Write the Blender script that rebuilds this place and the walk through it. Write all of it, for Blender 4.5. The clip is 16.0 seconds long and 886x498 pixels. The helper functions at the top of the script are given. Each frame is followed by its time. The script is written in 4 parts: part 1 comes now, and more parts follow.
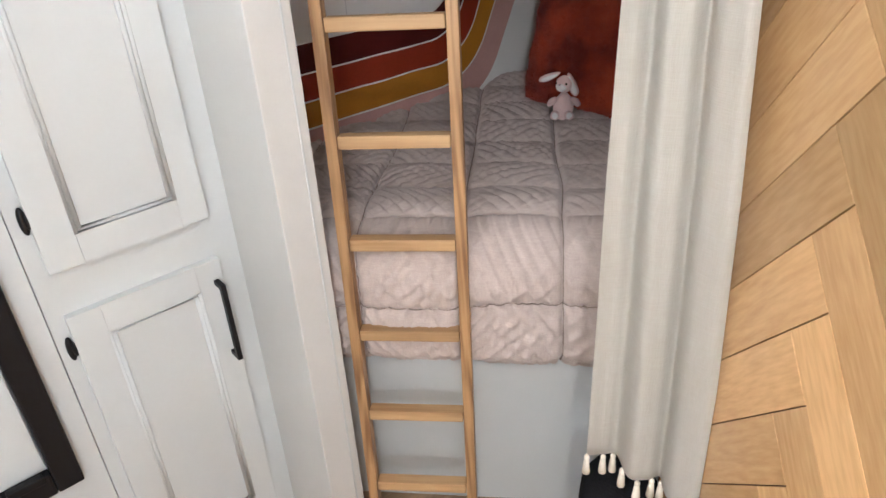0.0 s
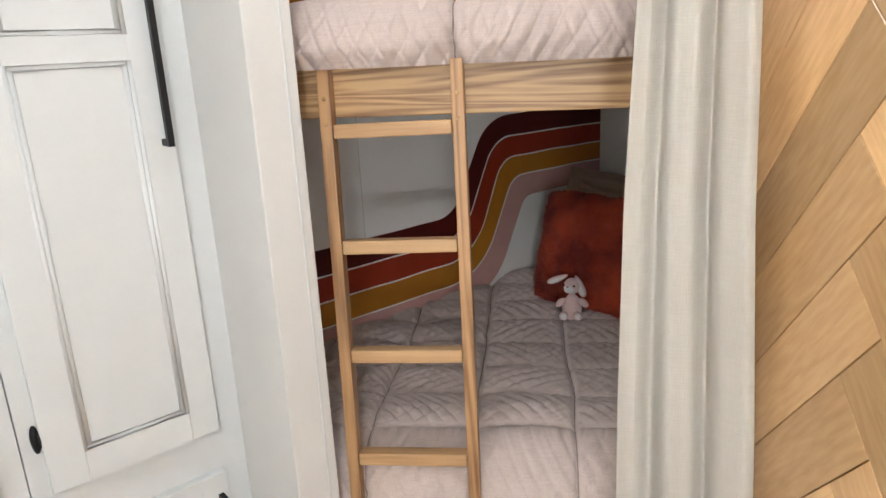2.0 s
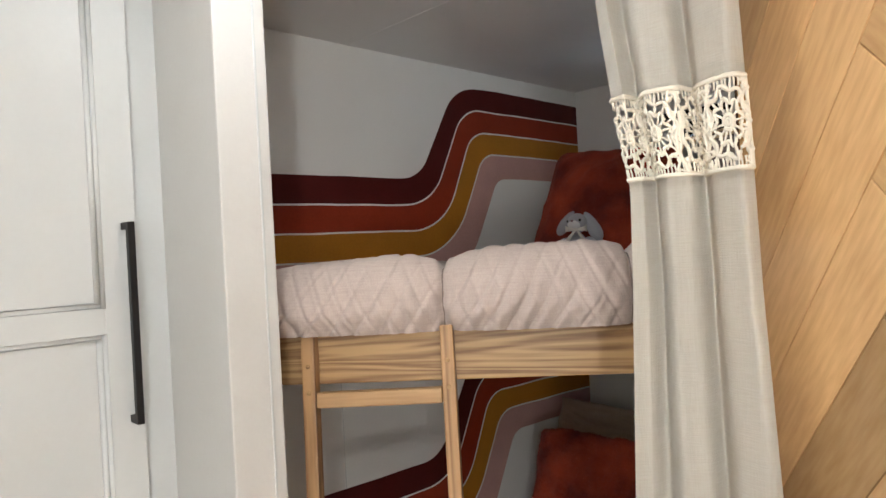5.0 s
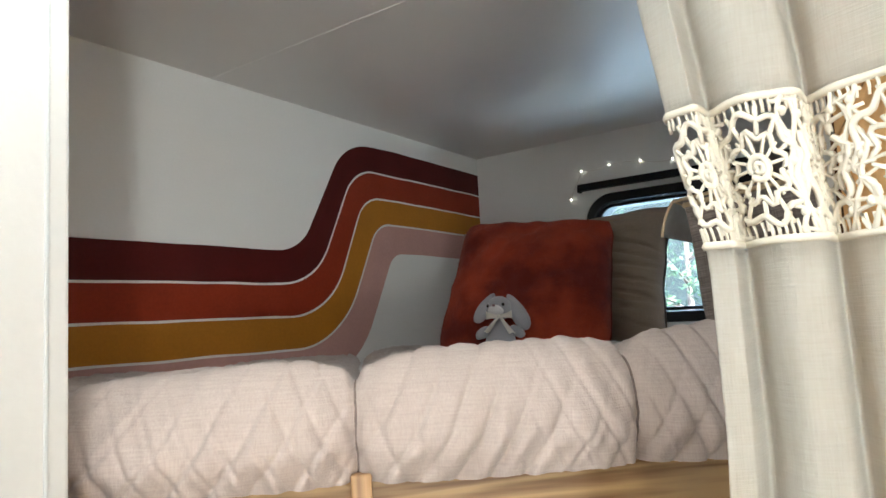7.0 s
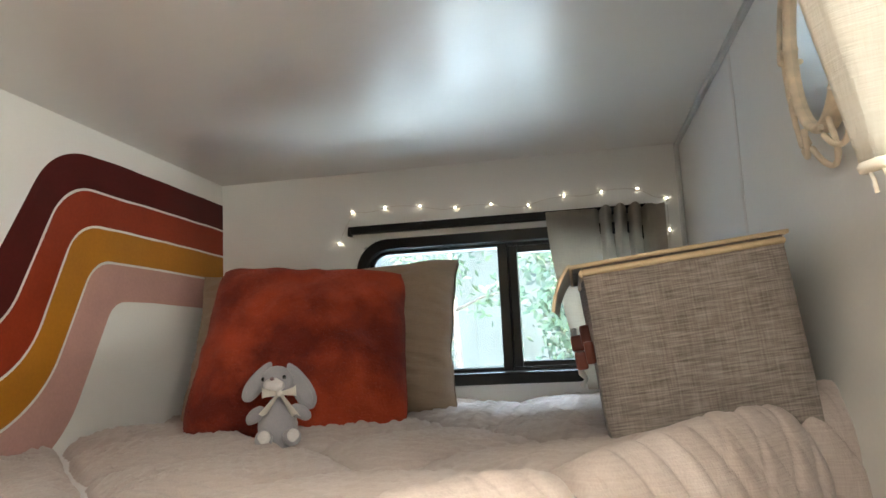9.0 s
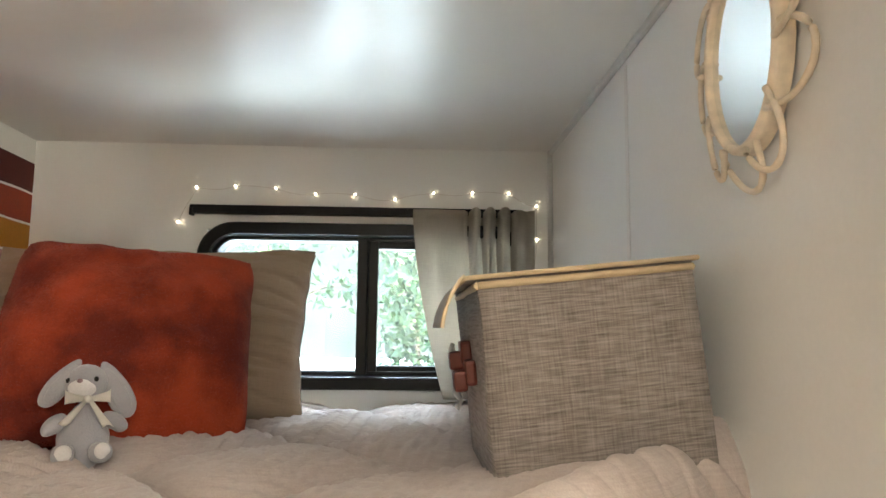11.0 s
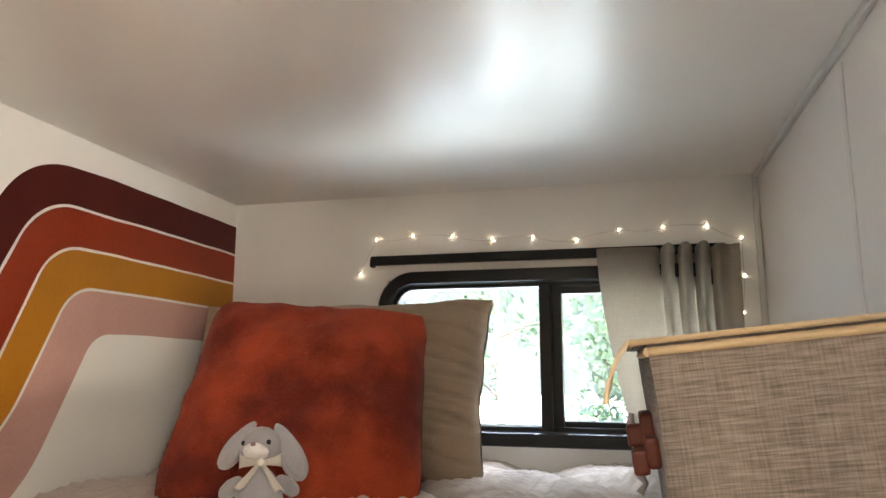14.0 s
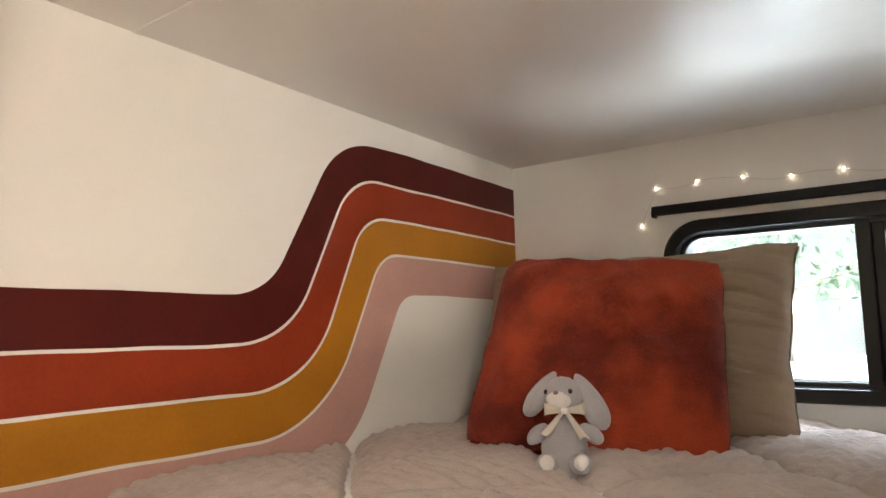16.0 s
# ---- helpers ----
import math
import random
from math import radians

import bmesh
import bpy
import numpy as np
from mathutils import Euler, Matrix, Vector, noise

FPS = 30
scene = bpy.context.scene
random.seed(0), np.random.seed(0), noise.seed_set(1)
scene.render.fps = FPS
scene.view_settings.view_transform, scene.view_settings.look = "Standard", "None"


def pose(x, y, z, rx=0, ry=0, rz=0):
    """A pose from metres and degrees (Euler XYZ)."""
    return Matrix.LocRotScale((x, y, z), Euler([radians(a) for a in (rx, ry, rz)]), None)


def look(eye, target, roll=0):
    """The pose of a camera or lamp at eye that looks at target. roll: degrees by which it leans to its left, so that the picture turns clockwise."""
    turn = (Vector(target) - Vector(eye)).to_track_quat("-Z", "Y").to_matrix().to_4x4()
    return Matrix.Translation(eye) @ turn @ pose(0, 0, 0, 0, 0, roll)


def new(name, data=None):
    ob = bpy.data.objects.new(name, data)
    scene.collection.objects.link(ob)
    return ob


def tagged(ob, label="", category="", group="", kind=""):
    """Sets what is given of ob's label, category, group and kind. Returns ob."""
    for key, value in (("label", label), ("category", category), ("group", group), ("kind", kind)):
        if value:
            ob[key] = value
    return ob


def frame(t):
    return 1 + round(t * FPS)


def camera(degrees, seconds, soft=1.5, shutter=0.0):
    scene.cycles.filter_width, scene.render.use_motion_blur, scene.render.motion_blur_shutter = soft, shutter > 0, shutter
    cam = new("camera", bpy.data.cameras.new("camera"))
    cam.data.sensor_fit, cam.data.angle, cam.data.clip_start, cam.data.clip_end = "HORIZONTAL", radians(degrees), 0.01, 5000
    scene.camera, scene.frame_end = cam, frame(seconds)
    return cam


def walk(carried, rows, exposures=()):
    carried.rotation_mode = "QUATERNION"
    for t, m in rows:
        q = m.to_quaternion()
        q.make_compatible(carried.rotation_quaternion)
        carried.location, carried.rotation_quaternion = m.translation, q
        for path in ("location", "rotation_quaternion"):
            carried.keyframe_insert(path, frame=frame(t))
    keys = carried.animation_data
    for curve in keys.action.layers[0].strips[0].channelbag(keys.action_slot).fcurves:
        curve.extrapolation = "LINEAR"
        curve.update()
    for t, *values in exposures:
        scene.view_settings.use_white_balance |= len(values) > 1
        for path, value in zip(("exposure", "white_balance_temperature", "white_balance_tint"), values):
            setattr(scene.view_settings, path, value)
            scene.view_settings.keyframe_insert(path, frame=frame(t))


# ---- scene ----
cam = camera(65.3, 16.0)
PATH = [
    (0, (-2.247, -1.666, 1.565), (-1.128, -0.355, 0.552), -2.9),
    (0.5, (-2.236, -1.667, 1.586), (-1.085, -0.302, 0.684), -3.0),
    (1, (-2.23, -1.663, 1.606), (-1.045, -0.258, 0.817), -3.0),
    (1.5, (-2.231, -1.658, 1.634), (-1.014, -0.223, 0.954), -2.7),
    (2, (-2.239, -1.659, 1.652), (-0.998, -0.195, 1.088), -2.7),
    (2.5, (-2.24, -1.661, 1.675), (-0.982, -0.174, 1.223), -2.7),
    (3, (-2.24, -1.656, 1.696), (-0.969, -0.153, 1.345), -2.7),
    (3.5, (-2.233, -1.663, 1.71), (-0.954, -0.146, 1.461), -2.9),
    (4, (-2.225, -1.662, 1.735), (-0.933, -0.144, 1.57), -2.6),
    (4.5, (-2.21, -1.649, 1.746), (-0.902, -0.138, 1.666), -2.8),
    (5, (-2.194, -1.596, 1.766), (-0.842, -0.123, 1.756), -2.9),
    (5.2, (-2.182, -1.546, 1.785), (-0.799, -0.101, 1.785), -2.4),
    (7.3, (-1.914, -1.223, 1.797), (-0.274, -0.101, 2.023), -3.1),
    (7.5, (-1.886, -1.199, 1.808), (-0.228, -0.107, 2.048), -3.0),
    (8, (-1.851, -1.130, 1.828), (-0.128, -0.166, 2.112), -2.6),
    (8.5, (-1.811, -1.022, 1.857), (0.05, -0.337, 2.135), -2.8),
    (9, (-1.768, -0.952, 1.87), (0.182, -0.591, 2.127), -2.8),
    (9.5, (-1.701, -0.922, 1.89), (0.285, -0.829, 2.111), -1.9),
    (11.8, (-1.626, -0.896, 1.899), (0.358, -0.992, 2.126), 0.7),
    (12, (-1.614, -0.899, 1.905), (0.37, -0.973, 2.148), 0.6),
    (12.5, (-1.582, -0.919, 1.924), (0.399, -0.899, 2.201), 0.3),
    (13, (-1.571, -0.923, 1.931), (0.4, -0.775, 2.24), 0.2),
    (13.5, (-1.559, -0.924, 1.932), (0.39, -0.627, 2.271), 0.2),
    (14, (-1.548, -0.943, 1.928), (0.364, -0.452, 2.254), 0.0),
    (14.5, (-1.534, -0.946, 1.922), (0.317, -0.248, 2.217), -0.2),
    (15, (-1.535, -0.93, 1.915), (0.242, -0.054, 2.188), -0.5),
    (15.5, (-1.54, -0.914, 1.913), (0.158, 0.113, 2.161), -0.9),
    (16, (-1.559, -0.911, 1.912), (0.042, 0.265, 2.14), -1.2),
]
EXPOSURES = [(0.0, 4.5, 5300, 10), (2.0, 4.38, 5450, 9), (3.0, 4.33, 5450, 9), (5.2, 4.02, 5650, 8), (7.3, 4.5, 5450, 3), (8.0, 4.74, 5750, 4), (9.5, 5.2, 6300, 6), (12.0, 5.4, 6600, 7), (14.0, 5.4, 6800, 11), (16.0, 5.3, 6900, 13)]
walk(cam, [(t, look(eye, target, roll)) for t, eye, target, roll in PATH], EXPOSURES)

# ---- world, sun, lamps ----
world = bpy.data.worlds.new("world")
scene.world = world
world.use_nodes = True
wn = world.node_tree
sky = wn.nodes.new("ShaderNodeTexSky")
sky.sky_type = "NISHITA"
sky.sun_disc = False
sky.sun_elevation, sky.sun_rotation = radians(44), radians(220)
wn.links.new(sky.outputs[0], wn.nodes["Background"].inputs[0])
wn.nodes["Background"].inputs[1].default_value = 0.15

sun = new("sun", bpy.data.lights.new("sun", "SUN"))
sun.data.energy, sun.data.angle, sun.data.color = 2.0, radians(0.5), (1.0, 0.97, 0.92)
sun.matrix_world = look((-6, -7, 9), (0, 0, 0))


def area(name, eye, target, w, h, power, color):
    ob = new(name, bpy.data.lights.new(name, "AREA"))
    ob.data.shape, ob.data.size, ob.data.size_y = "RECTANGLE", w, h
    ob.data.energy, ob.data.color = power, color
    ob.matrix_world = look(eye, target)
    return ob


CEIL, BACK = 2.327, 1.235
area("window_daylight", (0.45, -0.78, 2.75), (-0.25, -0.78, 1.80), 0.9, 0.7, 1.2, (0.78, 0.92, 1.0))
# unseen lamp below the sill, added to brighten the ceiling near the window
area("ground_bounce_fill", (0.85, -0.62, 1.40), (-0.35, -0.60, 2.327), 0.9, 0.25, 0.30, (0.80, 0.95, 1.0))
WARM = (1.0, 0.91, 0.79)
# two unseen ceiling lights, added to lift the quilt and mirror wall
area("aisle_fill", (-1.77, -0.87, CEIL - 0.025), (-1.77, -0.87, 0), 0.16, 0.16, 0.105, WARM)
dome = new("dome_fill", bpy.data.lights.new("dome_fill", "POINT"))
dome.data.energy, dome.data.color, dome.data.shadow_soft_size = 0.85, WARM, 0.06
dome.matrix_world = pose(-2.50, -1.80, CEIL - 0.10)
# unseen low point light, added to reach the wall behind the lower bunk
bulb = new("low_fill", bpy.data.lights.new("low_fill", "POINT"))
bulb.data.energy, bulb.data.color, bulb.data.shadow_soft_size = 2.25, WARM, 0.07
bulb.matrix_world = pose(-2.85, -2.40, 1.52)


# ---- materials ----
def mat(name, color, rough=0.6, metal=0.0, vary=0.06, scale=8.0, bump=0.0, bscale=60.0, sheen=0.0, coat=0.0, stretch=None, dark=None, edge=0.15, fine=0.4, bdist=0.004):
    """A surface with a coarse and a fine variation of its colour and a fine relief."""
    m = bpy.data.materials.new(name)
    m.use_nodes = True
    t = m.node_tree
    b = t.nodes["Principled BSDF"]
    b.inputs["Roughness"].default_value = rough
    b.inputs["Metallic"].default_value = metal
    b.inputs["Sheen Weight"].default_value = sheen
    b.inputs["Coat Weight"].default_value = coat
    b.inputs["Coat Roughness"].default_value = rough * 0.8
    co = t.nodes.new("ShaderNodeTexCoord")
    mp = t.nodes.new("ShaderNodeMapping")
    t.links.new(co.outputs["Object"], mp.inputs[0])
    if stretch:
        mp.inputs["Scale"].default_value = stretch
    n1 = t.nodes.new("ShaderNodeTexNoise")
    n1.inputs["Scale"].default_value, n1.inputs["Detail"].default_value = scale, 4
    n2 = t.nodes.new("ShaderNodeTexNoise")
    n2.inputs["Scale"].default_value, n2.inputs["Detail"].default_value = bscale, 5
    for n in (n1, n2):
        t.links.new(mp.outputs[0], n.inputs["Vector"])
    mix = t.nodes.new("ShaderNodeMix")
    mix.data_type = "FLOAT"
    mix.inputs[0].default_value = fine
    t.links.new(n1.outputs[0], mix.inputs[2])
    t.links.new(n2.outputs[0], mix.inputs[3])
    ramp = t.nodes.new("ShaderNodeValToRGB")
    lo = dark if dark else tuple(c * (1 - 2 * vary) for c in color)
    hi = tuple(min(1, c * (1 + vary)) for c in color)
    ramp.color_ramp.elements[0].position, ramp.color_ramp.elements[1].position = 0.5 - edge, 0.5 + edge
    ramp.color_ramp.elements[0].color, ramp.color_ramp.elements[1].color = (*lo, 1), (*hi, 1)
    t.links.new(mix.outputs[0], ramp.inputs[0])
    t.links.new(ramp.outputs[0], b.inputs["Base Color"])
    if bump:
        bp = t.nodes.new("ShaderNodeBump")
        bp.inputs["Strength"].default_value, bp.inputs["Distance"].default_value = bump, bdist
        t.links.new(n2.outputs[0], bp.inputs["Height"])
        t.links.new(bp.outputs[0], b.inputs["Normal"])
    return m


def wood(name, light, dark, axis, tone=0.12, rings=9.0, rough=0.42, grain=0.20, lines=26.0, along=0.05):
    """Wood with grain along one axis; each piece has its own tone and its own stretch of grain."""
    m = bpy.data.materials.new(name)
    m.use_nodes = True
    t = m.node_tree
    b = t.nodes["Principled BSDF"]
    b.inputs["Roughness"].default_value = rough
    co = t.nodes.new("ShaderNodeTexCoord")
    info = t.nodes.new("ShaderNodeObjectInfo")
    add = t.nodes.new("ShaderNodeVectorMath")
    add.operation = "MULTIPLY_ADD"
    t.links.new(info.outputs["Random"], add.inputs[0])
    add.inputs[1].default_value = (7.3, 3.1, 5.7)
    t.links.new(co.outputs["Object"], add.inputs[2])
    mp = t.nodes.new("ShaderNodeMapping")
    sc = [1.0, 1.0, 1.0]
    sc[axis] = along
    mp.inputs["Scale"].default_value = sc
    t.links.new(add.outputs[0], mp.inputs[0])
    n1 = t.nodes.new("ShaderNodeTexNoise")
    n1.inputs["Scale"].default_value, n1.inputs["Detail"].default_value, n1.inputs["Distortion"].default_value = rings, 3, 0.6
    t.links.new(mp.outputs[0], n1.inputs["Vector"])
    wave = t.nodes.new("ShaderNodeMath")
    wave.operation = "MULTIPLY"
    wave.inputs[1].default_value = lines
    t.links.new(n1.outputs[0], wave.inputs[0])
    sn = t.nodes.new("ShaderNodeMath")
    sn.operation = "SINE"
    t.links.new(wave.outputs[0], sn.inputs[0])
    n2 = t.nodes.new("ShaderNodeTexNoise")
    n2.inputs["Scale"].default_value, n2.inputs["Detail"].default_value = 130.0, 4
    t.links.new(mp.outputs[0], n2.inputs["Vector"])
    n3 = t.nodes.new("ShaderNodeTexNoise")
    n3.inputs["Scale"].default_value, n3.inputs["Detail"].default_value = 5.0, 3
    t.links.new(add.outputs[0], n3.inputs["Vector"])
    f = t.nodes.new("ShaderNodeMath")
    f.operation = "MULTIPLY_ADD"
    t.links.new(sn.outputs[0], f.inputs[0])
    f.inputs[1].default_value = grain
    t.links.new(n2.outputs[0], f.inputs[2])
    g = t.nodes.new("ShaderNodeMath")
    g.operation = "MULTIPLY_ADD"
    t.links.new(n3.outputs[0], g.inputs[0])
    g.inputs[1].default_value = 0.5
    t.links.new(f.outputs[0], g.inputs[2])
    ramp = t.nodes.new("ShaderNodeValToRGB")
    ramp.color_ramp.elements[0].position, ramp.color_ramp.elements[1].position = 0.35, 1.0
    ramp.color_ramp.elements[0].color, ramp.color_ramp.elements[1].color = (*dark, 1), (*light, 1)
    t.links.new(g.outputs[0], ramp.inputs[0])
    hsv = t.nodes.new("ShaderNodeHueSaturation")
    v = t.nodes.new("ShaderNodeMapRange")
    v.inputs["To Min"].default_value, v.inputs["To Max"].default_value = 1 - tone, 1 + tone
    t.links.new(info.outputs["Random"], v.inputs[0])
    t.links.new(v.outputs[0], hsv.inputs["Value"])
    t.links.new(ramp.outputs[0], hsv.inputs["Color"])
    t.links.new(hsv.outputs[0], b.inputs["Base Color"])
    bp = t.nodes.new("ShaderNodeBump")
    bp.inputs["Strength"].default_value, bp.inputs["Distance"].default_value = 0.12, 0.002
    t.links.new(n2.outputs[0], bp.inputs["Height"])
    t.links.new(bp.outputs[0], b.inputs["Normal"])
    return m


def weave(name, c1, c2, warp=420.0, rough=0.9, bump=0.35, sheen=0.15, translucent=0.0, upright=1.0):
    """Woven cloth: two crossed sets of threads with slubs."""
    m = bpy.data.materials.new(name)
    m.use_nodes = True
    t = m.node_tree
    b = t.nodes["Principled BSDF"]
    b.inputs["Roughness"].default_value = rough
    b.inputs["Sheen Weight"].default_value = sheen
    co = t.nodes.new("ShaderNodeTexCoord")
    outs = []
    for sc in ((warp, warp, warp * 0.06), (warp * 0.06, warp * 0.06, warp)):
        mp = t.nodes.new("ShaderNodeMapping")
        mp.inputs["Scale"].default_value = sc
        t.links.new(co.outputs["Object"], mp.inputs[0])
        n = t.nodes.new("ShaderNodeTexNoise")
        n.inputs["Scale"].default_value, n.inputs["Detail"].default_value = 1.0, 2
        t.links.new(mp.outputs[0], n.inputs["Vector"])
        outs.append(n.outputs[0])
    big = t.nodes.new("ShaderNodeTexNoise")
    big.inputs["Scale"].default_value, big.inputs["Detail"].default_value = 14.0, 4
    t.links.new(co.outputs["Object"], big.inputs["Vector"])
    a = t.nodes.new("ShaderNodeMath")
    a.operation = "MULTIPLY_ADD"
    t.links.new(outs[0], a.inputs[0])
    a.inputs[1].default_value = upright
    t.links.new(outs[1], a.inputs[2])
    mul = t.nodes.new("ShaderNodeMath")
    mul.operation = "MULTIPLY_ADD"
    t.links.new(big.outputs[0], mul.inputs[0])
    mul.inputs[1].default_value = 0.3
    t.links.new(a.outputs[0], mul.inputs[2])
    ramp = t.nodes.new("ShaderNodeValToRGB")
    ramp.color_ramp.elements[0].position, ramp.color_ramp.elements[1].position = 0.40, 0.80
    half = t.nodes.new("ShaderNodeMath")
    half.operation = "MULTIPLY"
    half.inputs[1].default_value = 0.52 * 1.15 / (0.5 * upright + 0.65)
    t.links.new(mul.outputs[0], half.inputs[0])
    ramp.color_ramp.elements[0].color, ramp.color_ramp.elements[1].color = (*c2, 1), (*c1, 1)
    t.links.new(half.outputs[0], ramp.inputs[0])
    t.links.new(ramp.outputs[0], b.inputs["Base Color"])
    bp = t.nodes.new("ShaderNodeBump")
    bp.inputs["Strength"].default_value, bp.inputs["Distance"].default_value = bump, 0.0015
    t.links.new(a.outputs[0], bp.inputs["Height"])
    t.links.new(bp.outputs[0], b.inputs["Normal"])
    if translucent:
        b.inputs["Transmission Weight"].default_value = 0.0
        b.inputs["Subsurface Weight"].default_value = translucent
        b.inputs["Subsurface Radius"].default_value = (0.01, 0.008, 0.006)
    return m


M_WALL = mat("wall_paint", (0.82, 0.81, 0.78), 0.45, vary=0.015, scale=3, bump=0.05, bscale=180)
M_TRIM = mat("trim_paint", (0.61, 0.605, 0.585), 0.4, vary=0.015, scale=5, bump=0.04, bscale=150)
M_CAB = mat("cabinet_paint", (0.57, 0.59, 0.59), 0.34, vary=0.012, scale=5, bump=0.04, bscale=140)
M_CEIL = mat("ceiling_panel", (0.76, 0.735, 0.70), 0.37, vary=0.02, scale=2.0, bump=0.7, bscale=2.2, coat=0.0, bdist=0.02)
M_FLOOR = wood("floor_boards", (0.36, 0.24, 0.14), (0.22, 0.13, 0.07), 0)
M_HERR = wood("birch_ply_plank", (0.68, 0.43, 0.195), (0.50, 0.285, 0.115), 0, 0.32, 4.5, 0.26, 0.07, 16.0, 0.15)
M_GAP = mat("dark_joint", (0.10, 0.045, 0.018), 0.8)
M_PINE = wood("oiled_pine", (0.50, 0.325, 0.145), (0.22, 0.115, 0.045), 0, 0.05, 16.0, 0.45, 0.30, 60.0)
M_PINEZ = wood("oiled_pine_upright", (0.45, 0.27, 0.12), (0.20, 0.10, 0.04), 2, 0.06, 9.0, 0.45, 0.25, 70.0)
M_RUNG = wood("oiled_pine_rung", (0.50, 0.325, 0.155), (0.33, 0.19, 0.08), 0, 0.10, 5.0, 0.5, 0.16, 45.0)
M_BLACK = mat("black_metal", (0.008, 0.008, 0.009), 0.42, vary=0.1)
M_BLACK.node_tree.nodes["Principled BSDF"].inputs["Specular IOR Level"].default_value = 0.25
M_FRAME = mat("black_window_frame", (0.009, 0.0085, 0.008), 0.36, vary=0.1)
M_FRAME.node_tree.nodes["Principled BSDF"].inputs["Specular IOR Level"].default_value = 0.28
M_DARK = mat("stripe_maroon", (0.080, 0.010, 0.008), 0.5, vary=0.08, scale=10, bump=0.04, bscale=150)
M_RUST = mat("stripe_rust", (0.27, 0.035, 0.012), 0.5, vary=0.08, scale=10, bump=0.04, bscale=150)
M_GOLD = mat("stripe_gold", (0.45, 0.185, 0.018), 0.5, vary=0.06, scale=10, bump=0.04, bscale=150)
M_PINK = mat("stripe_pink", (0.56, 0.33, 0.29), 0.5, vary=0.05, scale=10, bump=0.04, bscale=150)
for m in (M_DARK, M_RUST, M_GOLD, M_PINK):
    m.node_tree.nodes["Principled BSDF"].inputs["Specular IOR Level"].default_value = 0.2
M_LINE = mat("stripe_white_line", (0.80, 0.77, 0.73), 0.5, vary=0.04)
M_QUILT = weave("crinkled_quilt_cotton", (0.57, 0.485, 0.44), (0.47, 0.39, 0.35), 480.0, 0.95, 0.35, sheen=0.2)
# quilt colour darkened to paint the shade inside the seam grooves
M_SEAM_SHADE = mat("quilt_seam_shade", (0.27, 0.215, 0.19), 0.95, vary=0.1, scale=40)
M_TANCLOTH = weave("tan_pillow_cotton", (0.40, 0.30, 0.21), (0.33, 0.245, 0.17), 600.0, 0.95, 0.4)
M_LINEN = weave("cream_linen", (0.84, 0.81, 0.74), (0.77, 0.73, 0.65), 650.0, 0.95, 0.3, translucent=0.1)
M_LACE = mat("cream_lace_cord", (0.85, 0.79, 0.67), 0.9, vary=0.05)
M_CURT = weave("taupe_curtain_cloth", (0.54, 0.485, 0.41), (0.46, 0.41, 0.345), 650.0, 0.95, 0.3)
M_BOX = weave("grey_brown_slub_linen", (0.40, 0.345, 0.31), (0.13, 0.105, 0.09), 520.0, 0.95, 0.5, upright=0.5)
M_BOXTRIM = mat("tan_piping", (0.66, 0.51, 0.32), 0.6, vary=0.06)
M_BOXIN = mat("pale_lining", (0.70, 0.70, 0.67), 0.8)
M_LEATHER = mat("red_brown_leather", (0.17, 0.035, 0.018), 0.45, vary=0.1, bump=0.1)
M_RATTAN = mat("rattan_cane", (0.84, 0.71, 0.54), 0.5, vary=0.1, scale=30, bump=0.06)
M_PLUSH = mat("rust_plush", (0.33, 0.043, 0.012), 0.95, vary=0.2, scale=7.5, bump=0.5, bscale=240, sheen=0.06, dark=(0.150, 0.014, 0.005), edge=0.11, fine=0.12)
M_BGREY = mat("grey_plush", (0.37, 0.355, 0.375), 0.95, vary=0.05, scale=30, bump=0.4, bscale=400, sheen=0.4)
M_BWHITE = mat("pale_plush", (0.72, 0.69, 0.67), 0.95, vary=0.05, scale=30, bump=0.4, bscale=400, sheen=0.4)
M_BPINK = mat("pink_plush", (0.66, 0.47, 0.44), 0.95, vary=0.05, scale=30, bump=0.4, bscale=400, sheen=0.4)
M_BOW = mat("cream_ribbon", (0.86, 0.81, 0.73), 0.4, vary=0.05)
M_NOSE = mat("stitched_nose", (0.30, 0.19, 0.20), 0.8)
M_EYE = mat("black_bead", (0.01, 0.01, 0.01), 0.15)
M_WIRE = mat("fine_wire", (0.6, 0.55, 0.5), 0.4)
M_BARK = mat("bark", (0.16, 0.12, 0.09), 0.9, vary=0.3, scale=6, bump=0.6, bscale=20)
M_LEAF = mat("leaf", (0.055, 0.092, 0.034), 0.6, vary=0.4, scale=2)
M_GRASS = mat("pale_gravel", (0.36, 0.42, 0.42), 0.9, vary=0.15, scale=2)

M_GLASS = bpy.data.materials.new("window_glass")
M_GLASS.use_nodes = True
gb = M_GLASS.node_tree.nodes["Principled BSDF"]
gb.inputs["Transmission Weight"].default_value, gb.inputs["Roughness"].default_value, gb.inputs["IOR"].default_value = 1.0, 0.0, 1.45
M_MIRROR = bpy.data.materials.new("mirror_silver")
M_MIRROR.use_nodes = True
mb = M_MIRROR.node_tree.nodes["Principled BSDF"]
mb.inputs["Metallic"].default_value, mb.inputs["Roughness"].default_value = 1.0, 0.03
mb.inputs["Base Color"].default_value = (0.88, 0.9, 0.9, 1)


def glow(name, color, strength):
    m = bpy.data.materials.new(name)
    m.use_nodes = True
    b = m.node_tree.nodes["Principled BSDF"]
    b.inputs["Base Color"].default_value = (*color, 1)
    b.inputs["Emission Color"].default_value = (*color, 1)
    b.inputs["Emission Strength"].default_value = strength
    return m


